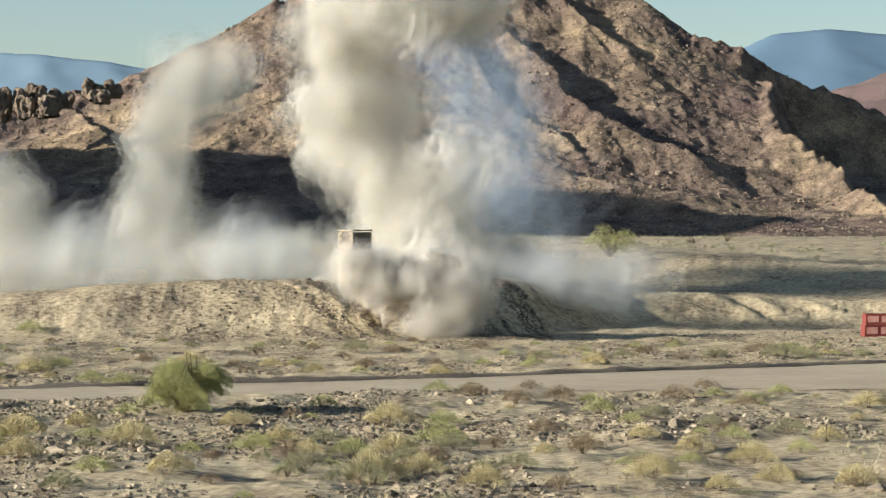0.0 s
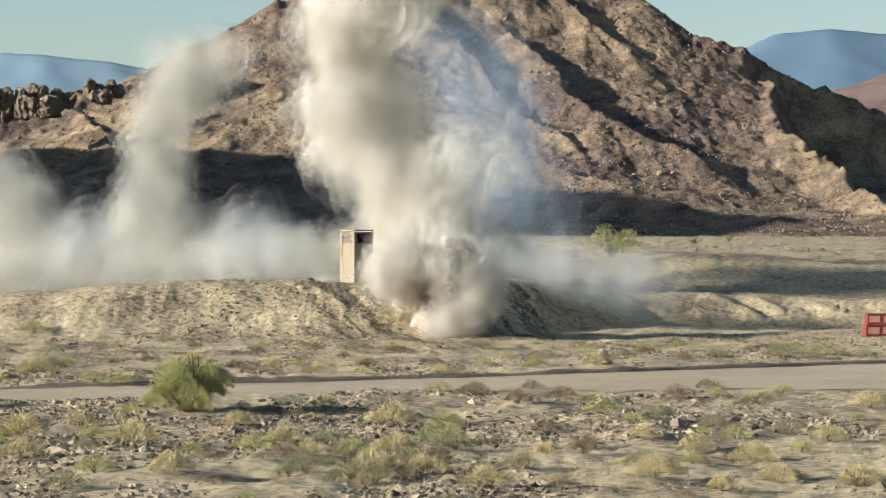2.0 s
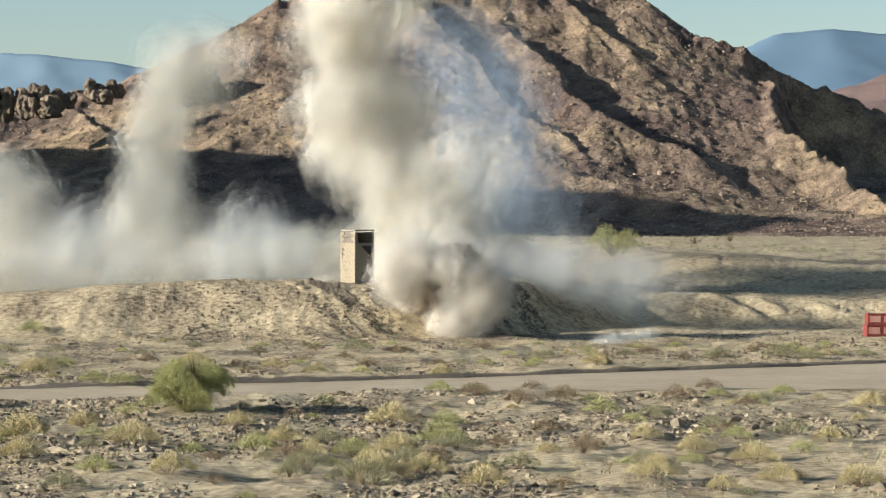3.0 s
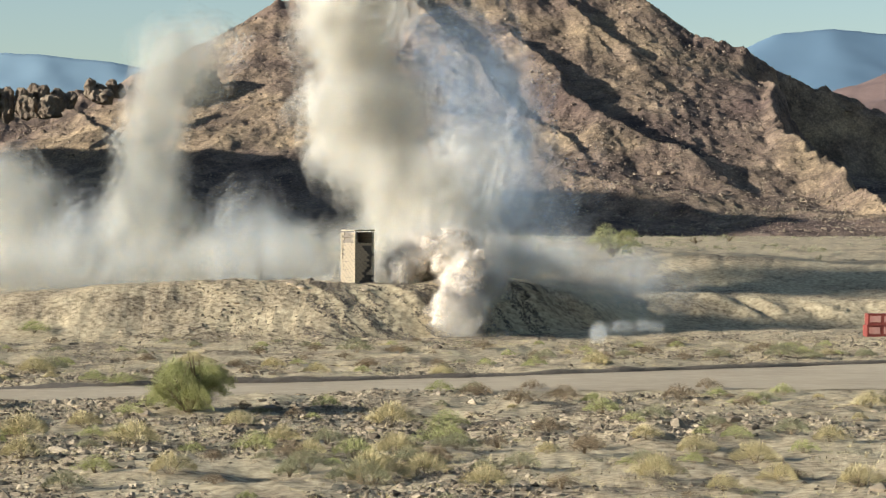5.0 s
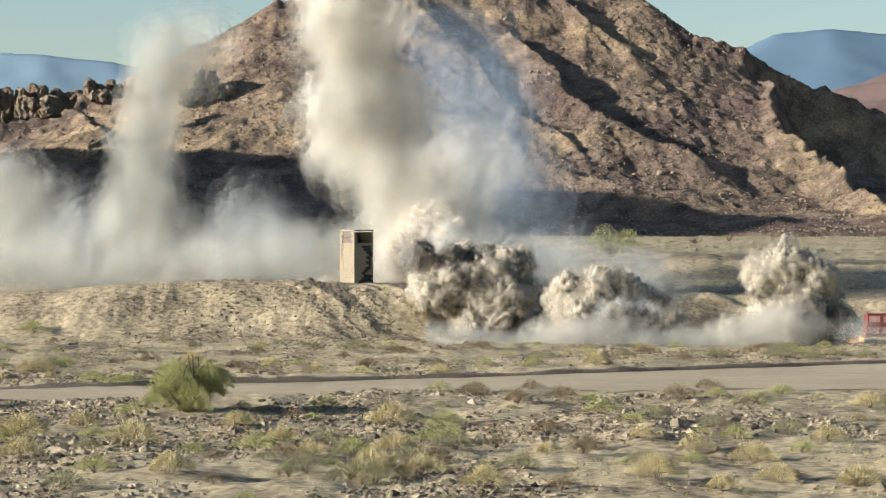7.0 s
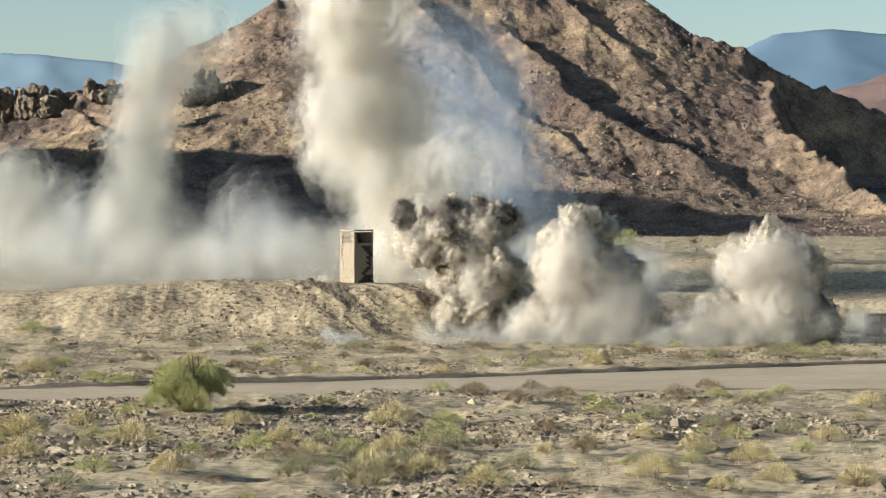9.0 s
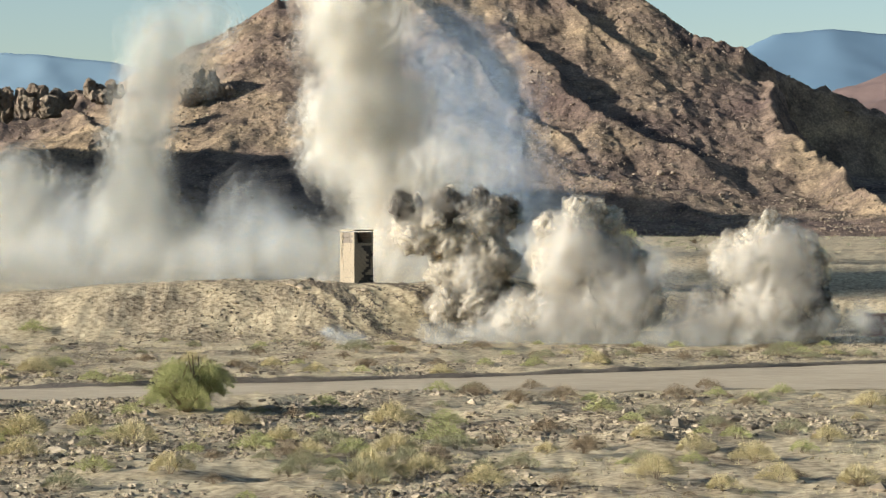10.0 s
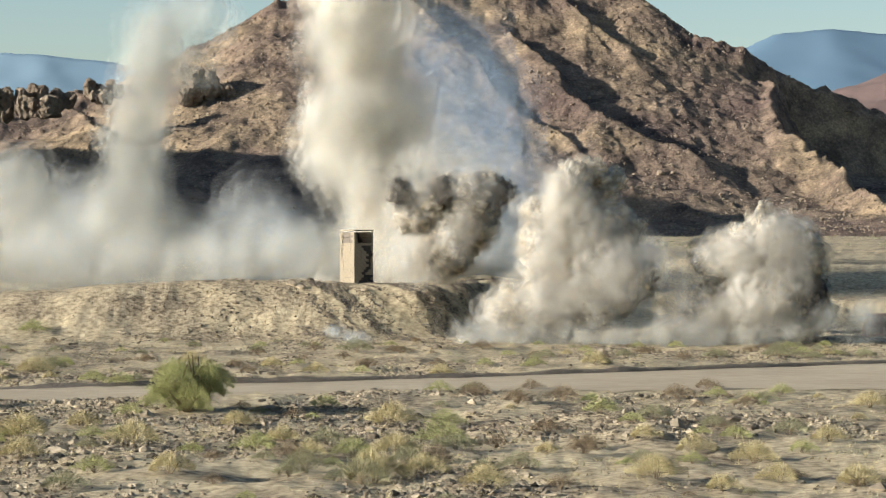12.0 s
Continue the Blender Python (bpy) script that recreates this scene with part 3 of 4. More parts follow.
PLACES = {
    "leafy": [(0.0, 94.9, 1.28), (0.1, 103.1, 1.08), (-17.7, 127.0, 0.86), (-16.0, 124.8, 0.94), (6.6, 104.0, 0.94), (-29.0, 177.9, 1.33)],
    "sage": [(8.5, 101.1, 1.01), (-21.9, 139.5, 1.34), (-5.4, 156.0, 1.50), (10.8, 149.5, 0.84), (20.6, 153.3, 1.60), (16.8, 154.7, 1.12), (-2.6, 79.0, 1.40), (-11.4, 75.4, 0.97), (13.3, 96.1, 1.08), (6.1, 150.7, 0.97), (22.3, 152.0, 0.83), (26.1, 154.7, 0.89), (25.1, 158.1, 0.61), (-4.5, 82.3, 1.19), (2.5, 82.7, 0.93)],
    "twig": [(1.5, 116.6, 1.11), (3.3, 110.5, 1.15), (5.4, 112.9, 1.17), (10.9, 116.6, 1.21), (12.9, 122.7, 0.95), (13.5, 111.9, 0.93), (5.3, 91.2, 0.87), (4.0, 97.5, 1.01), (2.0, 93.6, 0.81), (3.6, 77.0, 0.80), (-0.3, 145.2, 0.75), (2.5, 158.1, 0.96), (-4.2, 139.5, 0.97), (-2.6, 154.7, 0.96), (-17.6, 148.2, 0.77), (12.6, 153.3, 1.01), (4.3, 122.7, 0.85), (-6.3, 106.2, 0.73), (14.2, 148.2, 0.77)],
    "tuft": [(-0.1, 136.8, 1.26), (8.7, 142.3, 1.45), (-2.1, 101.6, 1.77), (-1.7, 90.1, 1.47), (6.7, 79.0, 1.45), (-8.7, 79.9, 1.31), (-14.4, 100.2, 1.23), (-11.2, 91.2, 1.68), (-15.9, 94.9, 1.75), (-14.4, 85.7, 1.40), (10.6, 79.0, 1.13), (8.5, 76.5, 0.94), (-2.2, 79.9, 1.80), (1.3, 77.3, 1.26), (19.2, 112.9, 1.39), (14.4, 93.6, 1.15), (-6.0, 93.6, 1.15), (-8.1, 98.8, 1.21), (12.8, 77.3, 1.26), (-0.6, 80.8, 1.32), (8.9, 88.9, 1.27), (10.8, 86.8, 1.42), (-22.3, 136.8, 1.68), (-14.2, 142.3, 1.45), (-9.7, 142.3, 1.16), (-6.9, 136.8, 1.12)],
}
r = random.Random(3)
for kind, spots in PLACES.items():
    for x, y, size in spots:
        plant(r.choice(KINDS[kind]), x, y, size, r.uniform(0, 360))
for _ in range(210):
    y = math.sqrt(r.uniform(68 ** 2, 172 ** 2))
    x = r.uniform(-0.2, 0.2) * y
    if float(road_near(x)) - 1 < y < float(road_far(x)) + 2:
        continue
    kind = r.choices(list(KINDS), (1, 4, 4, 6))[0]
    plant(r.choice(KINDS[kind]), x, y, r.uniform(0.35, 0.85), r.uniform(0, 360))
for protos in KINDS.values():
    for proto in protos:
        x = r.uniform(-8, 8)
        proto.matrix_basis = pose(x, 90 + r.uniform(-6, 6), 0, 0, 0, 0)
        proto.location.z = float(ground_height(proto.location.x, proto.location.y))


def grass_stuff(name, n, y0, y1, material, label, size, seed):
    bm = bmesh.new()
    rr = random.Random(seed)
    vs, fs = [], []
    for x, y, z in scatter(n, y0, y1, 0.22, lambda x, y: fbm(x * 0.12, y * 0.05, 3, seed) > rng.uniform(-0.35, 0.4, len(x))):
        for _ in range(9):
            a, l = rr.uniform(0, 6.283), size * rr.uniform(0.5, 1.3)
            bx_, by_ = x + rr.gauss(0, size * 0.6), y + rr.gauss(0, size * 0.6)
            tx, ty = math.cos(a) * l * 0.9, math.sin(a) * l * 0.9
            i = len(vs)
            vs += [(bx_ - ty * 0.08, by_ + tx * 0.08, z - 0.02), (bx_ + ty * 0.08, by_ - tx * 0.08, z - 0.02), (bx_ + tx, by_ + ty, z + l * 0.7)]
            fs.append((i, i + 1, i + 2))
    bm.free()
    return tagged(new(name, mesh_of(name, vs, fs, material)), label, "dry grass", kind="stuff")


grass_stuff("dry_grass", 5200, 66, 178, STRAW, "sparse straw-coloured grass between the stones", 0.2, 71)
grass_stuff("dry_weeds", 2600, 66, 178, TWIG, "low brown weeds between the stones", 0.17, 73)


def far_scrub(name, n, y0, y1, material, label, seed):
    """Low bushes on the far flat, each a ragged heap of leaf slips."""
    rr = random.Random(seed)
    vs, fs = [], []
    for x, y, z in scatter(n, y0, y1, 0.21, lambda x, y: fbm(x * 0.03, y * 0.012, 3, seed) > rng.uniform(-0.3, 0.5, len(x))):
        z = max(z, float(mountain_z(x, y))) if y > 772 else z
        wide, high = rr.uniform(0.4, 1.2), rr.uniform(0.3, 0.8)
        for _ in range(60):
            a, q, h = rr.uniform(0, 6.283), math.sqrt(rr.random()), rr.random()
            c = (x + math.cos(a) * q * wide * (1 - 0.5 * h), y + math.sin(a) * q * wide * (1 - 0.5 * h), z + h * high)
            i = len(vs)
            for _ in range(3):
                vs.append(tuple(k + rr.uniform(-0.12, 0.12) for k in c))
            fs.append((i, i + 1, i + 2))
    return tagged(new(name, mesh_of(name, vs, fs, material)), label, "scrub", kind="stuff")


far_scrub("far_scrub", 1500, 215, 900, SAGE, "grey-green scrub dotted over the far flat", 81)


def tree(name, x, y, height, radius, n, seed, label):
    root = tagged(new(name), label, "tree")
    root.matrix_basis = pose(x, y, float(ground_height(x, y)), 0, 0, 0)
    bm = bmesh.new()
    stems(bm, height, radius, 26, height * 0.03, seed)
    part("branchwork", bm, TWIG, root, "slender brown branches")
    bm = bmesh.new()
    rr = random.Random(seed)
    for k in range(34):
        a, q = rr.uniform(0, 6.283), math.sqrt(rr.random()) * 0.8
        h = height * rr.uniform(0.0, 0.72) * (1 - 0.45 * q * q)
        blades(bm, (math.cos(a) * q * radius, math.sin(a) * q * radius, h - height * 0.06), height * 0.3, radius * 0.36, n // 34, height * (0.014 if n < 20000 else 0.0075), seed + k, 0.7, 1.0 if n < 20000 else 0.6)
    part("crown", bm, GREEN, root, "fine yellow-green foliage")
    return root


tree("desert_tree", -10.95, 107.1, 2.6, 1.9, 80000, 21, "bushy yellow-green desert tree beside the track")
tree("desert_tree", 17.3, 258.0, 3.7, 2.8, 7000, 22, "green desert tree beyond the berm")
tree("desert_tree", 48.1, 480.0, 1.94, 3.24, 900, 23, "low green thicket on the far flat")
tree("desert_tree", 63.7, 560.0, 2.02, 3.78, 900, 24, "low green thicket on the far flat")


# ---- block tower ----
def box(bm, x0, y0, z0, x1, y1, z1):
    m = Matrix.Translation(((x0 + x1) / 2, (y0 + y1) / 2, (z0 + z1) / 2)) @ Matrix.Diagonal((x1 - x0, y1 - y0, z1 - z0, 1))
    return bmesh.ops.create_cube(bm, size=1, matrix=m)["verts"]


def block_tower():
    W, H, T = 1.8, 4.0, 0.19
    tower = tagged(new("block_tower"), "damaged pale concrete-block guard tower with dark openings and a scorched blast scar", "tower")
    tx, ty, tz = -6.64, 188.00, 3.77
    tower.matrix_basis = pose(tx, ty, tz - 0.05, 0, 0, 39)
    # Inner wall coloured dark so the openings read as shaded hollows.
    core = bmesh.new()
    box(core, 0.1, 0.1, 0, W - 0.1, W - 0.1, 0.3)
    for x0, y0, x1, y1 in ((0.1, W - 0.16, W - 0.1, W - 0.1), (W - 0.16, 0.1, W - 0.1, W - 0.1)):
        box(core, x0, y0, 0, x1, y1, H - 0.2)
    box(core, 0.1, 0.1, 0.3, W - 0.1, 0.13, 3.0)
    box(core, 0.1, 0.1, 0.3, 0.13, W - 0.1, 3.0)
    part("inner_wall", core, SCORCH_SHADE, tower, "dark inner wall with the shade of the openings in its colour")
    bm = bmesh.new()
    vs = box(bm, -0.025, -0.025, H - 0.12, W + 0.025, W + 0.025, H)
    bmesh.ops.bevel(bm, geom=list({e for v in vs for e in v.link_edges}), offset=0.02, segments=1)
    part("roof_slab", bm, BLOCK, tower, "pale flat concrete roof slab")
    shapes = {}
    for kind, half in (("whole", 0.218), ("half", 0.106)):
        for k in range(3):
            bm = bmesh.new()
            vs = box(bm, -half, 0, 0.005, half, T, 0.193)
            bmesh.ops.bevel(bm, geom=list({e for v in vs for e in v.link_edges}), offset=0.012 + 0.004 * k, segments=1)
            for v in bm.verts:
                v.co += Vector((random.uniform(-1, 1), random.uniform(-1, 1), random.uniform(-1, 1))) * 0.008
            me = bpy.data.meshes.new("block")
            bm.to_mesh(me)
            bm.free()
            me.materials.append(BLOCK)
            shapes.setdefault(kind, []).append(me)
        burnt = shapes[kind][0].copy()
        burnt.materials[0] = SCORCH_SHADE
        shapes[kind].append(burnt)
    infill_mesh = {}
    for kind in shapes:
        infill_mesh[kind] = shapes[kind][1].copy()
        infill_mesh[kind].materials[0] = INFILL
    rr = random.Random(11)
    for side in range(4):
        for c in range(19):
            z = c * 0.2
            course = [(0.225 + 0.45 * i, "whole") for i in range(4)]
            if c % 2:
                course = [(0.1125, "half"), (0.45, "whole"), (0.9, "whole"), (1.35, "whole"), (1.6875, "half")]
            for s, kind in course:
                if side == 0:       # the face with the wide slot and the blast scar
                    if 2.9 < z < 3.65 and 0.12 < s < 1.68:
                        continue
                    scar = float(np.interp(z, [0.2, 0.6, 1.0, 1.6, 2.2, 2.6], [0.5, 0.85, 1.15, 1.35, 1.2, 0.8]))
                    if z < 2.7 and s > scar and not (0.55 < z < 0.85 and s > 1.3):
                        if rr.random() < 0.55:
                            continue
                        mesh_data = shapes[kind][3]
                    else:
                        mesh_data = rr.choice(shapes[kind][:3])
                elif side == 1:     # the sunlit face with a small window
                    if 1.95 < z < 2.75 and s > 1.5:
                        continue
                    mesh_data = rr.choice(shapes[kind][:3])
                else:
                    mesh_data = rr.choice(shapes[kind][:3])
                ob = new("block", mesh_data)
                ob.parent = tower
                jut = rr.uniform(-0.012, 0.012)
                if side == 0:
                    ob.matrix_basis = pose(s, jut, z)
                elif side == 1:
                    infill = 2.95 < z < 3.65 and 0.35 < s < 1.5
                    ob.matrix_basis = pose(jut, s, z, 0, 0, -90)
                    if infill:      # bricked-up window, set back and darker
                        ob.matrix_basis = pose(0.07 + jut, s, z, 0, 0, -90)
                        ob.data = infill_mesh[kind]
                elif side == 2:
                    ob.matrix_basis = pose(s, W + jut, z, 0, 0, 180)
                else:
                    ob.matrix_basis = pose(W + jut, s, z, 0, 0, 90)
    return tower


block_tower()


# ---- red crates ----
def crate(x, y, z, w, h, turn, label):
    root = tagged(new("crate"), label, "crate", "red crates")
    root.matrix_basis = pose(x, y, z, 0, 0, turn)
    bm = bmesh.new()
    vs = box(bm, -w / 2, -0.5, 0, w / 2, 0.5, h)
    bmesh.ops.bevel(bm, geom=list({e for v in vs for e in v.link_edges}), offset=0.025, segments=2)
    part("body", bm, RED, root)
    for i in range(2):
        bm = bmesh.new()
        c = (-0.25 + 0.5 * i) * w
        vs = box(bm, c - w * 0.19, -0.525, h * 0.22, c + w * 0.19, -0.5, h * 0.8)
        part("panel", bm, PALE, root, "faded pale front panel")
    for zz in (0.0, h - 0.07):
        bm = bmesh.new()
        box(bm, -w / 2 - 0.02, -0.53, zz, w / 2 + 0.02, -0.5, zz + 0.07)
        part("rail", bm, RED, root)
    return root


cx, cy, cz = 31.43, 181.00, 0.35
cz = float(ground_height(cx, cy))
CRATES = [crate(cx, cy, cz, 2.2, 0.85, 8, "weathered red steel crate with faded panels below the berm"),
          crate(cx + 0.08, cy + 0.05, cz + 0.85, 2.1, 0.8, 5, "weathered red steel crate stacked on another")]

# scrap lying before the berm
for x, y, w in ((-11.1, 185.3, 0.5), (-5.8, 184.3, 0.35), (-10.4, 184.3, 0.4)):
    bm = bmesh.new()
    bmesh.ops.create_icosphere(bm, subdivisions=2, radius=w)
    for v in bm.verts:
        v.co = Vector((v.co.x, v.co.y * 0.8, v.co.z * 0.55)) * (1 + 0.5 * noise.noise(v.co * 2.3))
    ob = tagged(part("boulder", bm, STONE), "grey angular boulder at the foot of the berm", "boulder")
    ob.location = (x, y, float(ground_height(x, y)) + w * 0.25)


# ---- smoke and dust ----
def puff_mesh(name, materials, seed, detail, lump, layers, wispy=False):
    """A billow: ragged skins one inside the other, so that its rim thins out."""
    bm = bmesh.new()
    for k, size in enumerate(layers):
        made = bmesh.ops.create_icosphere(bm, subdivisions=detail, radius=1)["verts"]
        for f in {f for v in made for f in v.link_faces}:
            f.material_index = k
        off = Vector((seed * 7.3, seed * 3.1, k * 0.35))
        for v in made:
            d = v.co.normalized()
            n = 0.0
            for o, amp in ((1.2, 0.5), (2.5, 0.42), (5.2, 0.15)):
                k_n = noise.noise(d * o + off)
                n += amp * (0.9 * k_n if wispy else 2.4 * abs(k_n) - 0.45)
            v.co = d * size * (1 + lump * n)
    me = bpy.data.meshes.new(name)
    bm.to_mesh(me)
    bm.free()
    for m in materials:
        me.materials.append(m)
    me.polygons.foreach_set("use_smooth", [True] * len(me.polygons))
    return me


SOFT_LAYERS, THIN_LAYERS, FIRM_LAYERS = (1.0, 0.84, 0.66, 0.46), (1.0, 0.8, 0.58), (1.0, 0.92, 0.83, 0.72)
PUFFS = {
    "old": [puff_mesh("billow", OLD_DUST, s, 4, 0.5, SOFT_LAYERS, s % 2 == 0) for s in range(4)],
    "veil": [puff_mesh("billow", VEIL_DUST, s, 4, 0.6, THIN_LAYERS, True) for s in range(2, 6)],
    "thin": [puff_mesh("billow", THIN_DUST, s, 4, 0.6, THIN_LAYERS, True) for s in range(4, 8)],
    "blue": [puff_mesh("billow", BLUE_DUST, s, 4, 0.6, (1.0, 0.66), True) for s in range(5, 8)],
    "soft": [puff_mesh("billow", SOFT_DUST, s, 4, 0.6, SOFT_LAYERS) for s in range(16, 20)],
    "pale": [puff_mesh("billow", PALE_DUST, s, 4, 0.75, FIRM_LAYERS) for s in range(8, 12)],
    "shade_puff": [puff_mesh("billow", SHADE_DUST, s, 4, 0.7, FIRM_LAYERS) for s in range(20, 23)],
    "grey": [puff_mesh("billow", GREY_DUST, s, 4, 0.75, FIRM_LAYERS) for s in range(12, 17)],
}
LOOSE = ("old", "veil", "thin", "blue", "soft")
MOVING = []


def stage_at(stages, t):
    """The cloud's nodes (x, y, z, reach) at t seconds, between its known stages."""
    if t <= stages[0][0]:
        return np.array(stages[0][1])
    for (ta, a), (tb, b) in zip(stages, stages[1:]):
        if t <= tb:
            return np.array(a) + (np.array(b) - np.array(a)) * (t - ta) / (tb - ta)
    return np.array(stages[-1][1])


def cloud(name, label, stages, count, small, large, kind, seed, depth=1.0, chain=True, spin=14, category="dust cloud"):
    """A cloud of billows about a chain of nodes, each billow keeping its place in the cloud as this drifts and swells."""
    root = tagged(new(name), label, category)
    first = np.array(stages[0][1])[0]
    root.location = (float(first[0]), float(first[1]), 0.0)
    rr = random.Random(seed)
    nodes = len(stages[0][1])
    times = sorted({0.0, 12.0, *(s[0] for s in stages if 0 <= s[0] <= 12)})
    for i in range(count):
        where = (i + rr.random()) / count * (nodes - 1 if chain else nodes)
        d = Vector((rr.gauss(0, 1), rr.gauss(0, 1), rr.gauss(0, 1))).normalized() * (min(abs(rr.gauss(0, 0.75)), 1.5) if kind in LOOSE else rr.random() ** 0.45)
        size = rr.uniform(small, large)
        turn = [rr.uniform(0, 360) for _ in range(3)]
        rate = [rr.uniform(-spin, spin) for _ in range(3)]
        ob = new("billow", rr.choice(PUFFS[kind]))
        ob.parent = root
        squash = rr.uniform(0.8, 1.2)
        ob.scale = (size * squash, size, size / squash)
        rows = []
        for t in times:
            now = stage_at(stages, t)
            k = min(int(where), nodes - 1)
            q = where - k if chain else 0.0
            c = now[k] * (1 - q) + now[min(k + 1, nodes - 1)] * q
            room = max(c[3] - size * 0.75, c[3] * 0.15)
            p = Vector((c[0] + d.x * room - root.location.x, c[1] + d.y * room * depth - root.location.y, c[2] + d.z * room))
            rows.append((t, pose(p.x, p.y, p.z, turn[0] + rate[0] * t / 12, turn[1] + rate[1] * t / 12, turn[2] + rate[2] * t / 12)))
        MOVING.append((ob, rows))
    return root


cloud("dust_column", "tall tan column of drifting blast dust", [
    (0.0, [(-3.2, 206.0, 3.4, 8.3), (-2.7, 206.0, 8.0, 8.3), (-4.6, 206.0, 14.0, 6.3), (-7.4, 206.0, 20.0, 5.6), (-7.6, 206.0, 25.1, 5.6), (-3.9, 206.0, 27.5, 5.3), (3.1, 206.0, 26.3, 3.0)]),
    (5.5, [(-2.7, 206.0, 3.4, 8.6), (-2.0, 206.0, 8.0, 8.3), (-4.4, 206.0, 14.0, 6.3), (-6.9, 206.0, 20.0, 5.2), (-7.7, 206.0, 25.6, 4.9), (-7.6, 206.0, 29.8, 4.9), (-6.7, 206.0, 33.0, 4.2)]),
    (12.0, [(-3.7, 206.0, 3.4, 7.6), (-3.9, 206.0, 8.0, 7.6), (-5.5, 206.0, 13.6, 6.5), (-6.3, 206.0, 19.1, 5.4), (-6.8, 206.0, 24.7, 4.9), (-7.6, 206.0, 29.8, 4.9), (-8.5, 206.0, 33.9, 4.2)])],
    84, 2.22, 4.08, "old", 1, depth=1.7)
cloud("dust_column", "thin grey-tan column of old dust", [
    (0.0, [(-27.9, 228.0, 3.4, 8.2), (-26.9, 228.0, 8.5, 6.7), (-25.3, 228.0, 13.6, 4.4), (-25.3, 228.0, 18.3, 4.1), (-22.8, 228.0, 21.8, 5.6), (-19.2, 228.0, 22.9, 3.6)]),
    (5.5, [(-28.9, 228.0, 3.4, 8.2), (-28.2, 228.0, 8.5, 7.2), (-26.6, 228.0, 13.6, 4.4), (-26.4, 228.0, 18.3, 3.8), (-25.3, 228.0, 22.9, 4.4), (-21.7, 228.0, 25.4, 5.1)]),
    (12.0, [(-30.5, 228.0, 3.4, 8.7), (-29.7, 228.0, 8.5, 7.7), (-27.9, 228.0, 13.6, 4.4), (-27.6, 228.0, 18.8, 3.6), (-26.4, 228.0, 23.9, 3.8), (-22.8, 228.0, 28.0, 6.2)])],
    34, 2.31, 4.36, "veil", 2)
cloud("dust_bank", "pale bank of settling dust behind the berm", [
    (0.0, [(-42.1, 236.0, 13.3, 3.2), (-41.1, 236.0, 9.1, 4.8), (-39.5, 236.0, 4.8, 5.3), (-35.2, 236.0, 3.8, 4.2), (-31.0, 236.0, 4.3, 4.2)]),
    (12.0, [(-41.1, 236.0, 13.3, 3.7), (-38.4, 236.0, 9.6, 5.8), (-37.9, 236.0, 4.8, 5.8), (-33.7, 236.0, 5.9, 4.8), (-29.4, 236.0, 4.3, 4.8)])],
    24, 2.65, 4.78, "veil", 3)
cloud("dust_bank", "low pale bank of dust lying behind the berm crest", [
    (0.0, [(-42.0, 207.0, 3.6, 3.6), (-30.0, 207.0, 4.2, 3.8), (-20.0, 207.0, 4.6, 3.6), (-12.0, 207.0, 5.2, 3.4), (-5.0, 207.0, 6.0, 3.6), (2.0, 207.0, 6.0, 3.6), (7.0, 207.0, 4.6, 2.4)]),
    (12.0, [(-42.0, 207.0, 4.2, 3.8), (-30.0, 207.0, 5.0, 4.0), (-20.0, 207.0, 5.0, 3.8), (-12.0, 207.0, 5.6, 3.6), (-5.0, 207.0, 6.4, 3.8), (1.0, 207.0, 6.4, 3.6), (6.0, 207.0, 4.8, 2.6)])],
    74, 1.7, 3.2, "veil", 25)
cloud("dust_haze", "thin whitish haze drifting along the berm", [
    (0.0, [(-16.7, 193.0, 4.5, 3.0), (-14.5, 193.0, 7.1, 2.6), (-10.6, 193.0, 4.5, 2.6), (4.2, 193.0, 4.5, 3.5), (8.5, 193.0, 4.5, 2.6), (12.0, 193.0, 4.1, 3.0), (16.3, 193.0, 3.7, 1.7)]),
    (5.5, [(-16.7, 193.0, 4.5, 3.0), (-14.9, 193.0, 8.9, 2.6), (-11.0, 193.0, 5.0, 3.0), (4.2, 193.0, 5.8, 3.5), (8.5, 193.0, 5.4, 3.0), (12.8, 193.0, 4.5, 3.0), (17.2, 193.0, 2.8, 1.7)]),
    (12.0, [(-17.5, 193.0, 4.5, 3.5), (-14.5, 193.0, 9.7, 3.0), (-11.0, 193.0, 5.4, 3.5), (4.2, 193.0, 7.1, 3.5), (8.5, 193.0, 5.8, 3.0), (13.3, 193.0, 5.0, 3.0), (16.3, 193.0, 4.5, 2.2)])],
    36, 1.74, 3.26, "thin", 4)
cloud("dust_haze", "broad grey haze hanging over the shaded flat", [
    (0.0, [(-37.8, 232.0, 4.3, 5.7), (-31.5, 232.0, 4.9, 5.2), (-25.3, 232.0, 3.8, 4.7), (-19.0, 232.0, 5.4, 4.2), (-14.8, 232.0, 3.8, 3.1)]),
    (12.0, [(-38.8, 232.0, 5.4, 6.8), (-31.5, 232.0, 6.4, 6.3), (-25.3, 232.0, 5.4, 5.7), (-18.5, 232.0, 7.0, 5.2), (-13.8, 232.0, 4.9, 3.7)])],
    26, 2.87, 5.22, "thin", 15)
cloud("smoke_haze", "faint bluish smoke drifting before the mountain", [
    (0.0, [(0.3, 226.0, 24.3, 3.6), (3.9, 226.0, 20.7, 4.6), (3.9, 226.0, 16.1, 4.6), (4.9, 226.0, 11.6, 4.1), (8.9, 226.0, 9.0, 3.0)]),
    (12.0, [(-0.7, 226.0, 24.3, 3.6), (2.3, 226.0, 20.7, 4.6), (2.3, 226.0, 16.6, 4.1), (3.9, 226.0, 13.1, 3.6), (7.9, 226.0, 10.0, 3.0)])],
    22, 4.07, 6.61, "blue", 5)
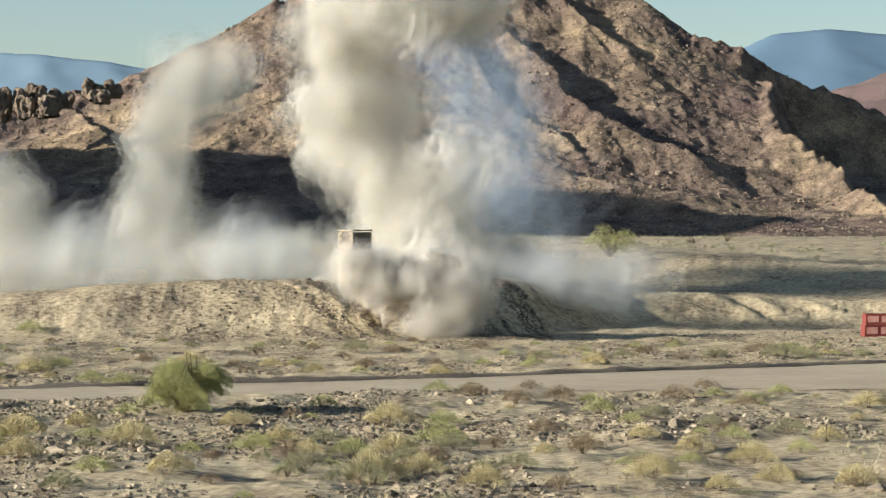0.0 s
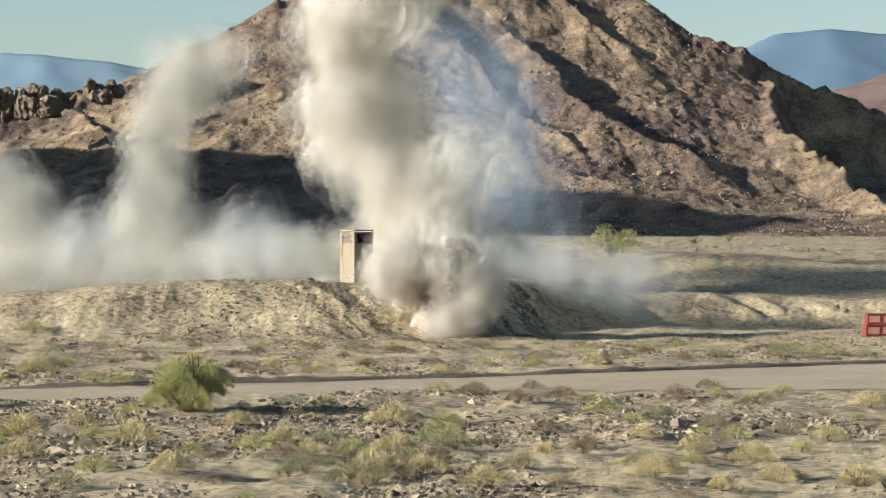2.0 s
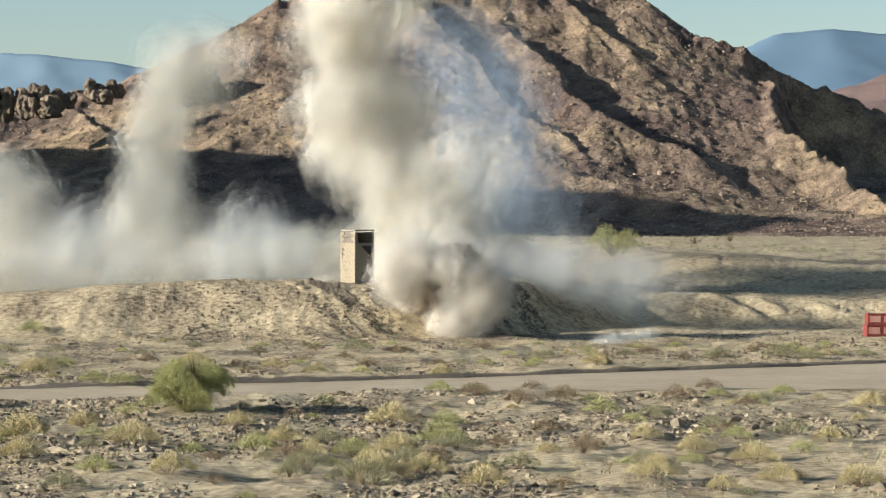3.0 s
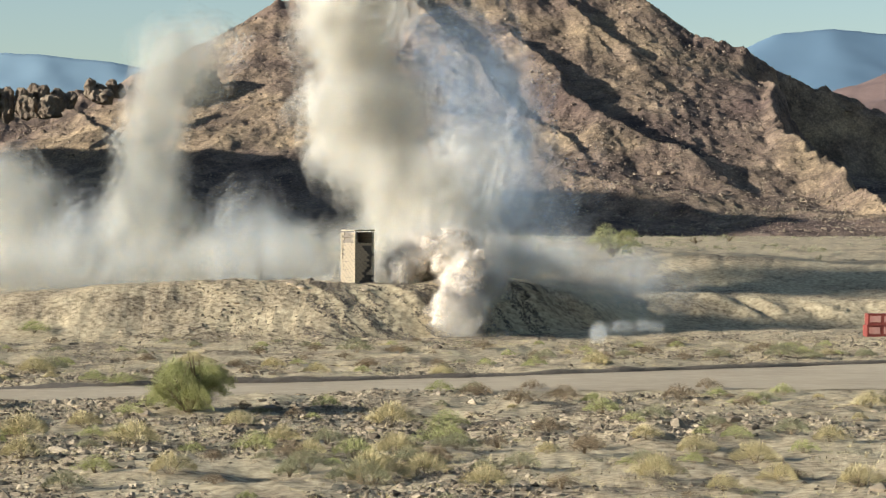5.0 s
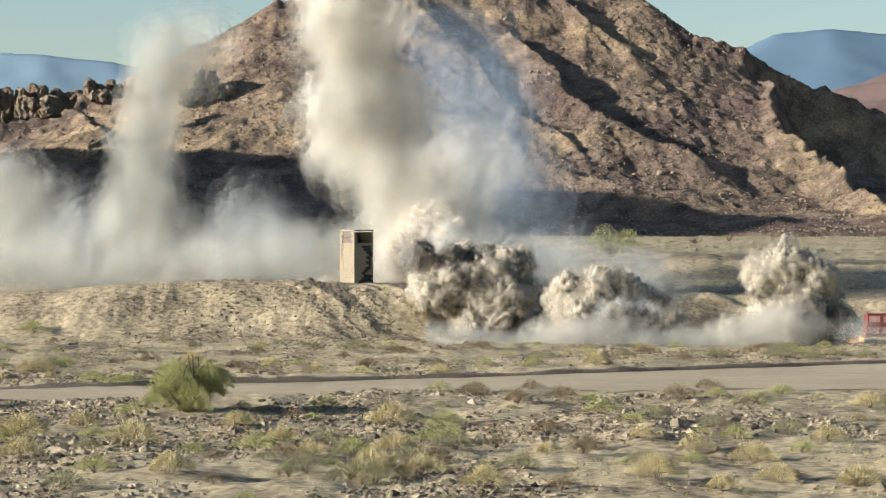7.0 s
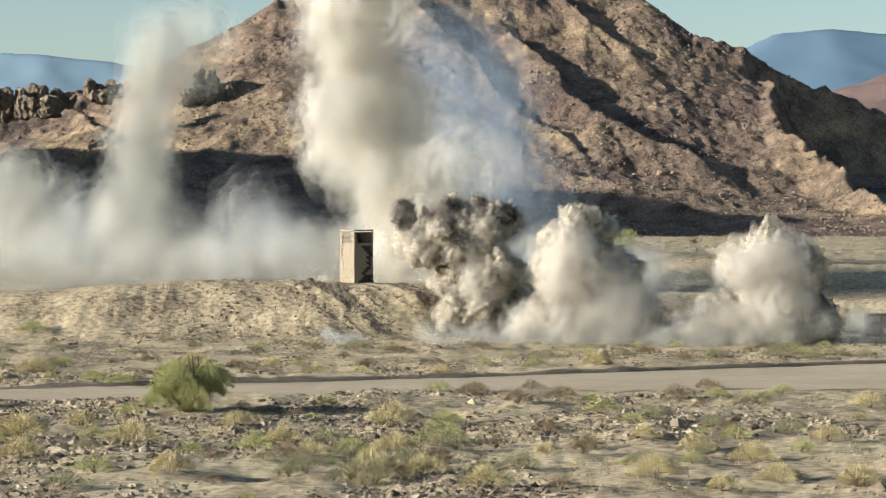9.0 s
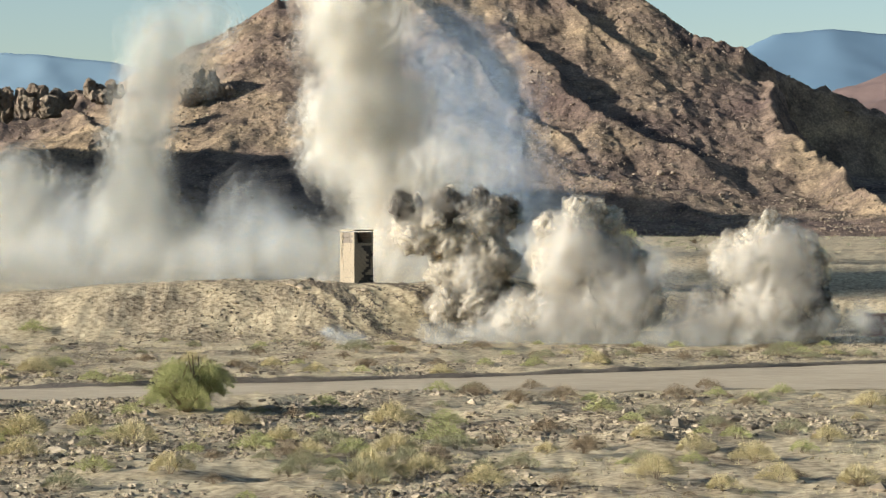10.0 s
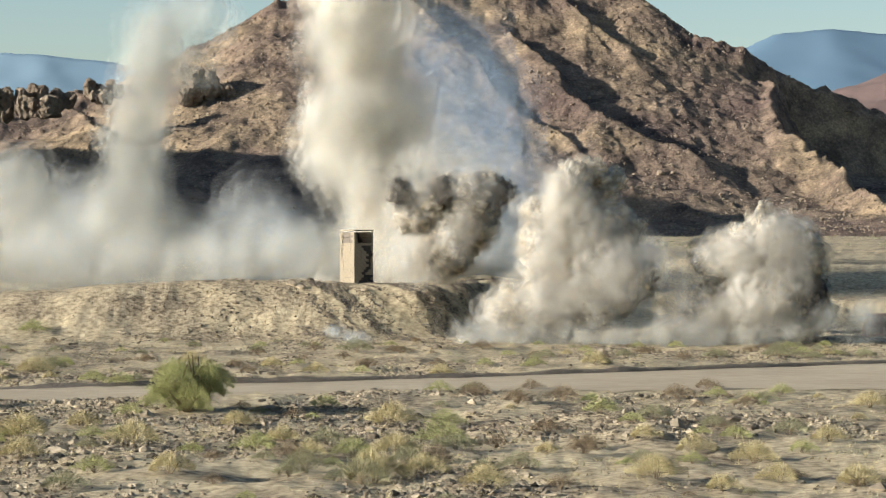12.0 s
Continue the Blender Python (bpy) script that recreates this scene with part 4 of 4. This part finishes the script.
cloud("dust_burst", "pinkish-tan burst of blast dust before the berm", [
    (0.0, [(-5.8, 180.0, 4.8, 1.4), (-3.4, 180.0, 3.5, 2.4), (-0.2, 180.0, 3.7, 2.8), (1.9, 180.0, 2.7, 1.4), (-2.0, 180.0, 1.5, 1.2)]),
    (1.5, [(-4.2, 180.0, 4.0, 1.8), (-1.8, 180.0, 4.8, 3.0), (0.6, 180.0, 4.4, 3.0), (2.7, 180.0, 3.5, 1.6), (-1.8, 180.0, 1.5, 1.6)]),
    (3.0, [(-3.4, 180.0, 3.5, 1.6), (-1.0, 180.0, 5.2, 2.6), (1.1, 180.0, 4.0, 2.6), (2.7, 180.0, 4.0, 2.0), (-0.2, 180.0, 1.1, 1.6)]),
    (5.0, [(-3.6, 190.0, 4.2, 1.6), (-0.6, 192.0, 6.3, 2.4), (0.7, 190.0, 5.0, 2.4), (1.9, 186.0, 4.2, 2.0), (0.2, 180.0, 1.5, 1.6)]),
    (7.2, [(-3.8, 200.0, 5.3, 2.0), (-1.5, 202.0, 8.0, 2.4), (-0.6, 202.0, 8.0, 2.4), (0.3, 200.0, 6.7, 2.0), (-1.1, 198.0, 4.4, 2.0)]),
    (12.0, [(-5.3, 206.0, 7.1, 2.0), (-4.8, 206.0, 10.8, 2.4), (-4.4, 206.0, 11.2, 2.4), (-3.4, 206.0, 9.9, 2.0), (-3.9, 206.0, 6.6, 2.0)])],
    75, 0.61, 1.34, "pale", 6)
cloud("dust_burst", "dark grey-brown billowing burst of blast dust", [
    (0.0, [(-0.2, 181.0, -6.7, 0.8), (2.3, 181.0, -6.7, 0.8), (4.7, 181.0, -6.7, 0.8), (3.1, 181.0, -7.1, 0.8)]),
    (4.8, [(-0.2, 181.0, -3.8, 1.0), (2.3, 181.0, -3.8, 1.0), (4.7, 181.0, -3.8, 1.0), (3.1, 181.0, -3.8, 1.0)]),
    (5.2, [(-0.8, 181.0, 1.5, 1.4), (1.9, 181.0, 1.9, 1.6), (5.5, 181.0, 0.7, 1.4), (2.7, 181.0, 0.3, 1.4)]),
    (5.5, [(-1.2, 181.0, 2.5, 2.0), (2.5, 181.0, 3.7, 2.4), (6.8, 181.0, 1.5, 2.0), (2.3, 181.0, 1.3, 2.2)]),
    (6.5, [(-1.4, 181.0, 3.5, 2.6), (4.3, 181.0, 4.5, 2.9), (3.1, 181.0, 2.1, 3.5), (5.9, 181.0, 0.9, 2.0)]),
    (7.2, [(-1.6, 181.0, 4.3, 2.8), (4.3, 181.0, 5.4, 3.1), (2.7, 181.0, 2.5, 3.7), (5.9, 181.0, 0.9, 2.2)]),
    (8.8, [(-2.2, 181.0, 7.0, 3.1), (3.3, 181.0, 8.2, 3.3), (1.9, 181.0, 3.9, 3.9), (4.3, 181.0, 0.9, 2.6)]),
    (9.5, [(-2.6, 181.0, 7.8, 3.1), (3.3, 181.0, 8.4, 3.3), (1.5, 181.0, 4.3, 4.1), (4.3, 181.0, 0.7, 2.6)]),
    (12.0, [(-2.8, 181.0, 9.0, 1.8), (2.9, 181.0, 10.6, 2.6), (0.7, 181.0, 7.2, 2.4), (-0.2, 181.0, 5.8, 1.6)])],
    56, 0.81, 1.71, "grey", 7)
cloud("dust_burst", "grey-tan billowing burst of blast dust", [
    (0.0, [(8.8, 173.0, -6.4, 0.8), (10.7, 173.0, -6.4, 0.8), (13.9, 173.0, -6.4, 0.8), (10.7, 173.0, -6.4, 0.8)]),
    (5.5, [(10.0, 173.0, -4.5, 1.0), (10.7, 173.0, -4.5, 1.0), (12.3, 173.0, -4.5, 1.0), (10.7, 173.0, -4.5, 1.0)]),
    (6.0, [(8.8, 173.0, 1.6, 1.9), (10.9, 173.0, 2.2, 1.8), (13.9, 173.0, 0.6, 1.2), (10.7, 173.0, 0.6, 1.9)]),
    (6.5, [(9.0, 173.0, 2.2, 2.5), (11.3, 173.0, 2.9, 2.3), (15.2, 173.0, 0.8, 1.6), (10.0, 173.0, 0.2, 1.6)]),
    (7.2, [(9.0, 173.0, 2.6, 2.7), (11.3, 173.0, 3.3, 2.3), (15.2, 173.0, 1.0, 1.8), (8.8, 173.0, 0.2, 1.8)]),
    (9.0, [(8.8, 173.0, 4.5, 3.5), (9.2, 173.0, 7.4, 2.7), (13.5, 173.0, 1.4, 2.3), (6.5, 173.0, 1.0, 2.5)]),
    (9.5, [(8.6, 173.0, 4.9, 3.7), (9.6, 173.0, 7.6, 2.7), (13.5, 173.0, 1.8, 2.5), (5.7, 173.0, 1.0, 2.7)]),
    (12.0, [(7.8, 173.0, 5.3, 4.3), (9.4, 173.0, 10.7, 3.1), (12.9, 173.0, 3.7, 2.7), (4.5, 173.0, 1.8, 3.3)])],
    50, 0.78, 1.63, "grey", 8)
cloud("dust_burst", "tan billowing burst of blast dust with a dark shaded side", [
    (0.0, [(23.8, 172.0, -6.3, 0.8), (25.8, 172.0, -6.3, 0.8), (27.7, 172.0, -6.3, 0.8), (23.1, 172.0, -6.3, 0.8)]),
    (5.0, [(24.6, 172.0, -4.4, 1.0), (25.8, 172.0, -4.4, 1.0), (27.3, 172.0, -4.4, 1.0), (23.8, 172.0, -4.4, 1.0)]),
    (5.5, [(23.8, 172.0, 0.5, 1.5), (25.6, 172.0, 0.8, 1.7), (27.7, 172.0, 0.5, 1.5), (23.4, 172.0, 0.3, 1.2)]),
    (6.0, [(23.2, 172.0, 3.0, 1.9), (24.8, 172.0, 3.0, 2.1), (26.5, 172.0, 1.4, 1.9), (21.1, 172.0, 0.5, 1.2)]),
    (6.5, [(22.7, 172.0, 4.1, 2.1), (24.6, 172.0, 4.1, 2.3), (26.3, 172.0, 1.8, 2.1), (20.3, 172.0, 0.7, 1.5)]),
    (7.2, [(22.5, 172.0, 4.5, 2.3), (24.6, 172.0, 4.5, 2.4), (26.2, 172.0, 1.8, 2.3), (19.6, 172.0, 0.7, 1.7)]),
    (9.0, [(21.1, 172.0, 5.3, 2.9), (23.8, 172.0, 5.5, 2.7), (23.8, 172.0, 2.0, 2.9), (16.9, 172.0, 0.7, 1.9)]),
    (9.5, [(20.9, 172.0, 5.5, 2.9), (23.8, 172.0, 5.7, 2.7), (23.8, 172.0, 2.0, 3.1), (16.5, 172.0, 0.7, 1.9)]),
    (12.0, [(19.4, 172.0, 5.7, 3.1), (23.8, 172.0, 6.6, 2.7), (23.4, 172.0, 2.6, 3.3), (15.7, 172.0, 0.7, 2.3)])],
    50, 0.77, 1.62, "grey", 9)
cloud("dust_skirt", "low pale dust rolling out along the ground", [
    (0.0, [(3.6, 169.0, -4.2, 0.6), (8.2, 169.0, -4.2, 0.6), (13.9, 169.0, -4.2, 0.6), (21.5, 169.0, -4.2, 0.6), (28.0, 169.0, -4.2, 0.6)]),
    (5.6, [(3.6, 169.0, -3.0, 0.6), (8.2, 169.0, -3.0, 0.6), (13.9, 169.0, -3.0, 0.6), (21.5, 169.0, -3.0, 0.6), (28.7, 169.0, -3.0, 0.6)]),
    (6.5, [(0.6, 169.0, 0.4, 0.8), (7.4, 169.0, 0.0, 0.8), (12.8, 169.0, -0.2, 0.8), (19.2, 169.0, 0.0, 0.8), (29.5, 169.0, 0.0, 1.1)]),
    (9.0, [(-0.9, 169.0, 0.4, 1.0), (6.3, 169.0, 0.2, 1.1), (13.9, 169.0, 0.2, 1.1), (20.4, 169.0, 0.2, 1.1), (29.9, 169.0, 1.9, 2.3)]),
    (12.0, [(1.7, 169.0, 0.4, 1.1), (7.4, 169.0, 0.4, 1.3), (13.9, 169.0, 0.4, 1.3), (20.4, 169.0, 0.4, 1.3), (30.3, 169.0, 2.3, 2.7)])],
    60, 0.68, 1.52, "veil", 10)
cloud("dust_wisp", "small white puff of dust kicked up from the ground", [
    (0.0, [(10.6, 170.0, -3.5, 0.5), (11.7, 170.0, -3.5, 0.5), (10.9, 170.0, -3.5, 0.4)]),
    (2.3, [(10.6, 170.0, -2.7, 0.5), (11.7, 170.0, -2.7, 0.5), (10.9, 170.0, -2.7, 0.4)]),
    (3.0, [(10.4, 170.0, -0.0, 0.6), (11.7, 170.0, 0.4, 0.5), (14.4, 170.0, 0.7, 0.5)]),
    (5.0, [(10.4, 170.0, 0.4, 0.8), (10.7, 170.0, 1.1, 0.6), (14.8, 170.0, 1.1, 0.8)]),
    (6.0, [(10.6, 170.0, 0.7, 0.8), (10.9, 170.0, 1.9, 0.6), (14.8, 170.0, 1.9, 1.0)]),
    (12.0, [(10.6, 170.0, 1.9, 1.0), (10.9, 170.0, 4.2, 0.8), (14.0, 170.0, 2.6, 1.1)])],
    20, 0.34, 0.69, "thin", 11)
cloud("dust_wisp", "small pale wisp of dust at the foot of the berm", [
    (0.0, [(-7.5, 171.0, -3.5, 0.4), (-6.3, 171.0, -3.5, 0.5), (-5.2, 171.0, -3.5, 0.4)]),
    (7.2, [(-7.5, 171.0, -3.2, 0.4), (-6.3, 171.0, -3.2, 0.5), (-5.2, 171.0, -3.2, 0.4)]),
    (9.0, [(-8.0, 171.0, 0.7, 0.6), (-7.1, 171.0, 0.3, 0.6), (-5.5, 171.0, 0.3, 0.5)]),
    (12.0, [(-7.8, 171.0, 0.9, 0.7), (-6.5, 171.0, 0.5, 0.8), (-5.2, 171.0, 0.3, 0.6)])],
    20, 0.35, 0.69, "thin", 12)
cloud("dust_burst", "soft tan dust swelling out of the spent burst", [
    (0.0, [(8.7, 171.0, -7.0, 0.8), (9.8, 171.0, -7.0, 0.8), (10.6, 171.0, -7.0, 0.8), (6.8, 171.0, -7.0, 0.8)]),
    (6.0, [(8.7, 171.0, -5.1, 1.0), (9.8, 171.0, -5.1, 1.0), (10.6, 171.0, -5.1, 1.0), (6.8, 171.0, -5.1, 1.0)]),
    (7.2, [(8.7, 171.0, 0.7, 1.7), (9.8, 171.0, 0.3, 1.3), (12.9, 171.0, 0.3, 1.5), (7.5, 171.0, 0.3, 1.5)]),
    (9.0, [(8.3, 171.0, 3.4, 3.1), (9.1, 171.0, 6.5, 2.3), (13.3, 171.0, 1.1, 1.9), (6.0, 171.0, 0.7, 2.3)]),
    (9.5, [(8.1, 171.0, 3.8, 3.3), (9.5, 171.0, 6.8, 2.5), (13.3, 171.0, 1.5, 2.1), (5.2, 171.0, 0.9, 2.5)]),
    (12.0, [(6.8, 171.0, 4.5, 4.0), (9.1, 171.0, 10.5, 3.3), (12.5, 171.0, 3.8, 2.9), (4.1, 171.0, 1.8, 3.3)])],
    28, 1.23, 2.31, "soft", 13)
cloud("dust_burst", "soft tan dust drifting off the spent burst", [
    (0.0, [(19.7, 170.0, -6.9, 0.8), (21.3, 170.0, -6.9, 0.8), (23.6, 170.0, -6.9, 0.8), (18.2, 170.0, -6.9, 0.8)]),
    (6.0, [(20.5, 170.0, -5.0, 1.0), (21.6, 170.0, -5.0, 1.0), (23.9, 170.0, -5.0, 1.0), (19.0, 170.0, -5.0, 1.0)]),
    (7.2, [(20.9, 170.0, 1.1, 1.7), (22.4, 170.0, 1.9, 1.7), (24.3, 170.0, 1.5, 1.5), (18.2, 170.0, 0.4, 1.5)]),
    (9.0, [(20.1, 170.0, 4.6, 2.7), (22.8, 170.0, 6.1, 2.1), (23.6, 170.0, 1.9, 2.3), (16.3, 170.0, 0.7, 1.9)]),
    (9.5, [(19.9, 170.0, 4.9, 2.9), (23.2, 170.0, 6.3, 2.1), (23.6, 170.0, 2.1, 2.5), (15.9, 170.0, 0.7, 1.9)]),
    (12.0, [(18.4, 170.0, 5.7, 3.2), (23.2, 170.0, 7.4, 2.3), (22.8, 170.0, 2.6, 2.9), (15.1, 170.0, 0.9, 2.3)])],
    24, 1.15, 2.10, "soft", 14)
cloud("dust_burst", "soft brown dust rolling up beside the tower", [
    (0.0, [(-0.2, 180.0, -7.8, 0.8), (2.3, 180.0, -7.8, 0.8), (4.7, 180.0, -7.8, 0.8), (3.1, 180.0, -7.8, 0.8)]),
    (6.5, [(-0.2, 180.0, -5.8, 1.0), (2.7, 180.0, -5.8, 1.0), (4.7, 180.0, -5.8, 1.0), (3.1, 180.0, -5.8, 1.0)]),
    (7.2, [(0.2, 180.0, 0.7, 1.6), (3.1, 180.0, 1.1, 1.6), (4.7, 180.0, 0.7, 1.6), (3.1, 180.0, 0.3, 1.6)]),
    (8.8, [(-1.8, 180.0, 6.4, 2.2), (3.1, 180.0, 7.6, 2.4), (1.9, 180.0, 4.0, 2.6), (3.9, 180.0, 1.1, 2.2)]),
    (9.5, [(-2.0, 180.0, 7.2, 2.4), (3.1, 180.0, 8.0, 2.6), (1.5, 180.0, 4.4, 2.8), (3.9, 180.0, 0.9, 2.2)]),
    (12.0, [(-2.6, 180.0, 9.0, 2.4), (2.9, 180.0, 10.6, 3.2), (0.6, 180.0, 6.8, 2.6), (-1.8, 180.0, 6.0, 2.0)])],
    18, 0.97, 1.94, "soft", 16)
cloud("dust_burst", "soft pinkish-tan dust about the foot of the tower", [
    (0.0, [(-6.6, 178.0, 5.0, 1.6), (-3.8, 178.0, 4.0, 3.0), (-0.2, 178.0, 4.0, 3.4), (2.6, 178.0, 2.8, 2.4), (-1.8, 178.0, 1.2, 1.6)]),
    (1.5, [(-5.0, 178.0, 4.4, 1.8), (-2.2, 178.0, 5.2, 3.4), (0.6, 178.0, 4.8, 3.4), (3.0, 178.0, 3.2, 2.4), (-1.0, 178.0, 1.0, 1.6)]),
    (3.0, [(-3.8, 178.0, 4.0, 1.8), (-1.0, 178.0, 5.6, 3.2), (1.4, 178.0, 4.4, 3.0), (3.4, 178.0, 3.2, 2.0), (0.2, 178.0, 1.0, 1.6)]),
    (5.0, [(-4.0, 190.0, 3.7, 1.8), (-0.6, 192.0, 6.3, 2.8), (2.0, 190.0, 5.4, 2.8), (3.2, 188.0, 3.8, 2.0), (0.6, 178.0, 1.2, 1.4)]),
    (7.2, [(-4.2, 200.0, 4.4, 2.0), (-1.1, 202.0, 7.1, 2.8), (0.7, 202.0, 7.1, 2.4), (1.6, 200.0, 5.8, 2.0), (-0.2, 198.0, 3.5, 2.0)]),
    (12.0, [(-5.3, 206.0, 6.1, 2.0), (-3.9, 206.0, 9.9, 2.4), (-3.0, 206.0, 10.8, 2.4), (-2.0, 206.0, 8.9, 2.0), (-3.0, 206.0, 6.6, 2.0)])],
    34, 1.12, 2.08, "soft", 17)
# Dark-coloured billows standing in for the shaded hollows and lee sides of bursts.
cloud("shade_cloud", "dark dust billows painting shade inside the fresh burst", [
    (0.0, [(0.6, 180.0, -7.4, 0.8), (2.7, 180.0, -7.4, 0.8), (4.7, 180.0, -7.4, 0.8)]),
    (4.8, [(0.6, 180.0, -4.5, 0.8), (2.7, 180.0, -4.5, 0.8), (5.1, 180.0, -4.5, 0.8)]),
    (5.2, [(0.2, 180.0, 1.3, 1.0), (2.7, 180.0, 1.1, 1.0), (5.5, 180.0, 0.3, 1.0)]),
    (5.5, [(0.2, 180.0, 2.7, 1.2), (3.1, 180.0, 2.7, 1.4), (4.7, 180.0, 0.9, 1.4)]),
    (6.5, [(-1.0, 180.0, 5.2, 1.4), (3.1, 180.0, 4.0, 1.8), (4.7, 180.0, 1.1, 1.8)]),
    (7.2, [(-1.4, 180.0, 6.0, 1.4), (3.1, 180.0, 4.4, 1.8), (4.7, 180.0, 1.3, 1.8)]),
    (8.8, [(-2.6, 180.0, 8.4, 1.6), (3.9, 180.0, 8.4, 1.8), (2.7, 180.0, 5.2, 1.8)]),
    (9.5, [(-2.8, 180.0, 9.0, 1.6), (4.3, 180.0, 9.0, 1.8), (2.3, 180.0, 5.8, 1.8)]),
    (12.0, [(-3.0, 180.0, 10.2, 1.4), (4.3, 180.0, 10.4, 1.6), (0.6, 180.0, 6.4, 1.6)])],
    11, 0.65, 1.30, "shade_puff", 18)
cloud("shade_cloud", "dark dust billows painting in the shaded side of a burst", [
    (0.0, [(25.2, 171.0, -6.6, 0.8), (26.4, 171.0, -6.6, 0.8), (27.2, 171.0, -6.6, 0.8)]),
    (5.0, [(25.2, 171.0, -4.3, 0.8), (26.4, 171.0, -4.3, 0.8), (27.2, 171.0, -4.3, 0.8)]),
    (5.5, [(24.8, 171.0, 0.7, 1.2), (26.0, 171.0, 0.5, 1.2), (27.5, 171.0, 0.3, 1.2)]),
    (6.5, [(24.8, 171.0, 1.8, 1.5), (26.0, 171.0, 1.3, 1.5), (27.2, 171.0, 1.1, 1.3)]),
    (7.2, [(24.5, 171.0, 1.8, 1.6), (25.8, 171.0, 1.5, 1.6), (27.0, 171.0, 1.1, 1.3)]),
    (9.0, [(23.7, 171.0, 2.2, 1.7), (25.2, 171.0, 2.0, 1.7), (25.6, 171.0, 1.1, 1.5)]),
    (9.5, [(23.7, 171.0, 2.4, 1.7), (25.0, 171.0, 2.4, 1.8), (25.4, 171.0, 1.1, 1.5)]),
    (12.0, [(23.7, 171.0, 3.0, 1.7), (24.8, 171.0, 3.4, 1.8), (25.0, 171.0, 1.8, 1.7)])],
    18, 0.69, 1.38, "shade_puff", 19)
cloud("shade_cloud", "dark grey dust billows painting shade inside a burst", [
    (0.0, [(10.8, 174.0, -6.9, 0.8), (12.0, 174.0, -6.9, 0.8), (12.8, 174.0, -6.9, 0.8)]),
    (5.5, [(10.8, 174.0, -4.9, 0.8), (12.0, 174.0, -4.9, 0.8), (12.8, 174.0, -4.9, 0.8)]),
    (6.0, [(10.4, 174.0, 1.0, 1.2), (12.0, 174.0, 1.0, 1.2), (13.1, 174.0, 0.6, 1.0)]),
    (6.5, [(10.8, 174.0, 1.7, 1.4), (12.4, 174.0, 1.3, 1.4), (13.1, 174.0, 0.6, 1.2)]),
    (9.0, [(10.4, 174.0, 4.1, 1.6), (11.2, 174.0, 2.5, 1.8), (12.8, 174.0, 1.3, 1.4)]),
    (12.0, [(10.4, 174.0, 4.9, 1.6), (10.8, 174.0, 3.3, 1.8), (12.4, 174.0, 2.5, 1.6)])],
    10, 0.63, 1.25, "shade_puff", 20)


# ---- fire ----
def flame(x, y, z, size, t0, t1, label):
    """A burst of fire that leaps up out of the ground and falls back."""
    root = tagged(new("fireball"), label, "fire")
    root.location = (x, y, z)
    for k in range(5):
        bm = bmesh.new()
        bmesh.ops.create_icosphere(bm, subdivisions=3, radius=size * (1 - 0.13 * k))
        for v in bm.verts:
            v.co *= 1 + 0.6 * noise.noise(v.co * 2.0 / size + Vector((k * 3.3, t0, 0)))
        ob = part("flame", bm, FIRE, root, smooth=True)
        a = k * 2.4
        side = Vector((math.cos(a), math.sin(a) * 0.5, 0)) * size * 0.8
        low, high = -3.0 * size - 1.5, size * (0.3 + 0.35 * (k % 3))
        rows = [(0, low), (max(t0 - 0.1, 0.05), low), (t0 + 0.05, high * 0.6), ((t0 + t1) / 2, high), (t1, high * 0.4), (t1 + 0.3, low), (12, low)]
        MOVING.append((ob, [(t, pose(side.x, side.y, h, 0, 0, 20 * k)) for t, h in rows]))
    return root


flame(1.0, 177.0, 0.05, 0.60, 1.1, 1.8, "orange fireball bursting at the foot of the berm")
flame(10.5, 172.0, 0.05, 0.28, 5.5, 5.8, "brief yellow flash of fire on the ground")
flame(28.1, 172.0, 0.05, 0.38, 6.2, 7.0, "low orange fire under the dust")


def motions():
    for ob, rows in MOVING:
        walk(ob, rows)


motions()
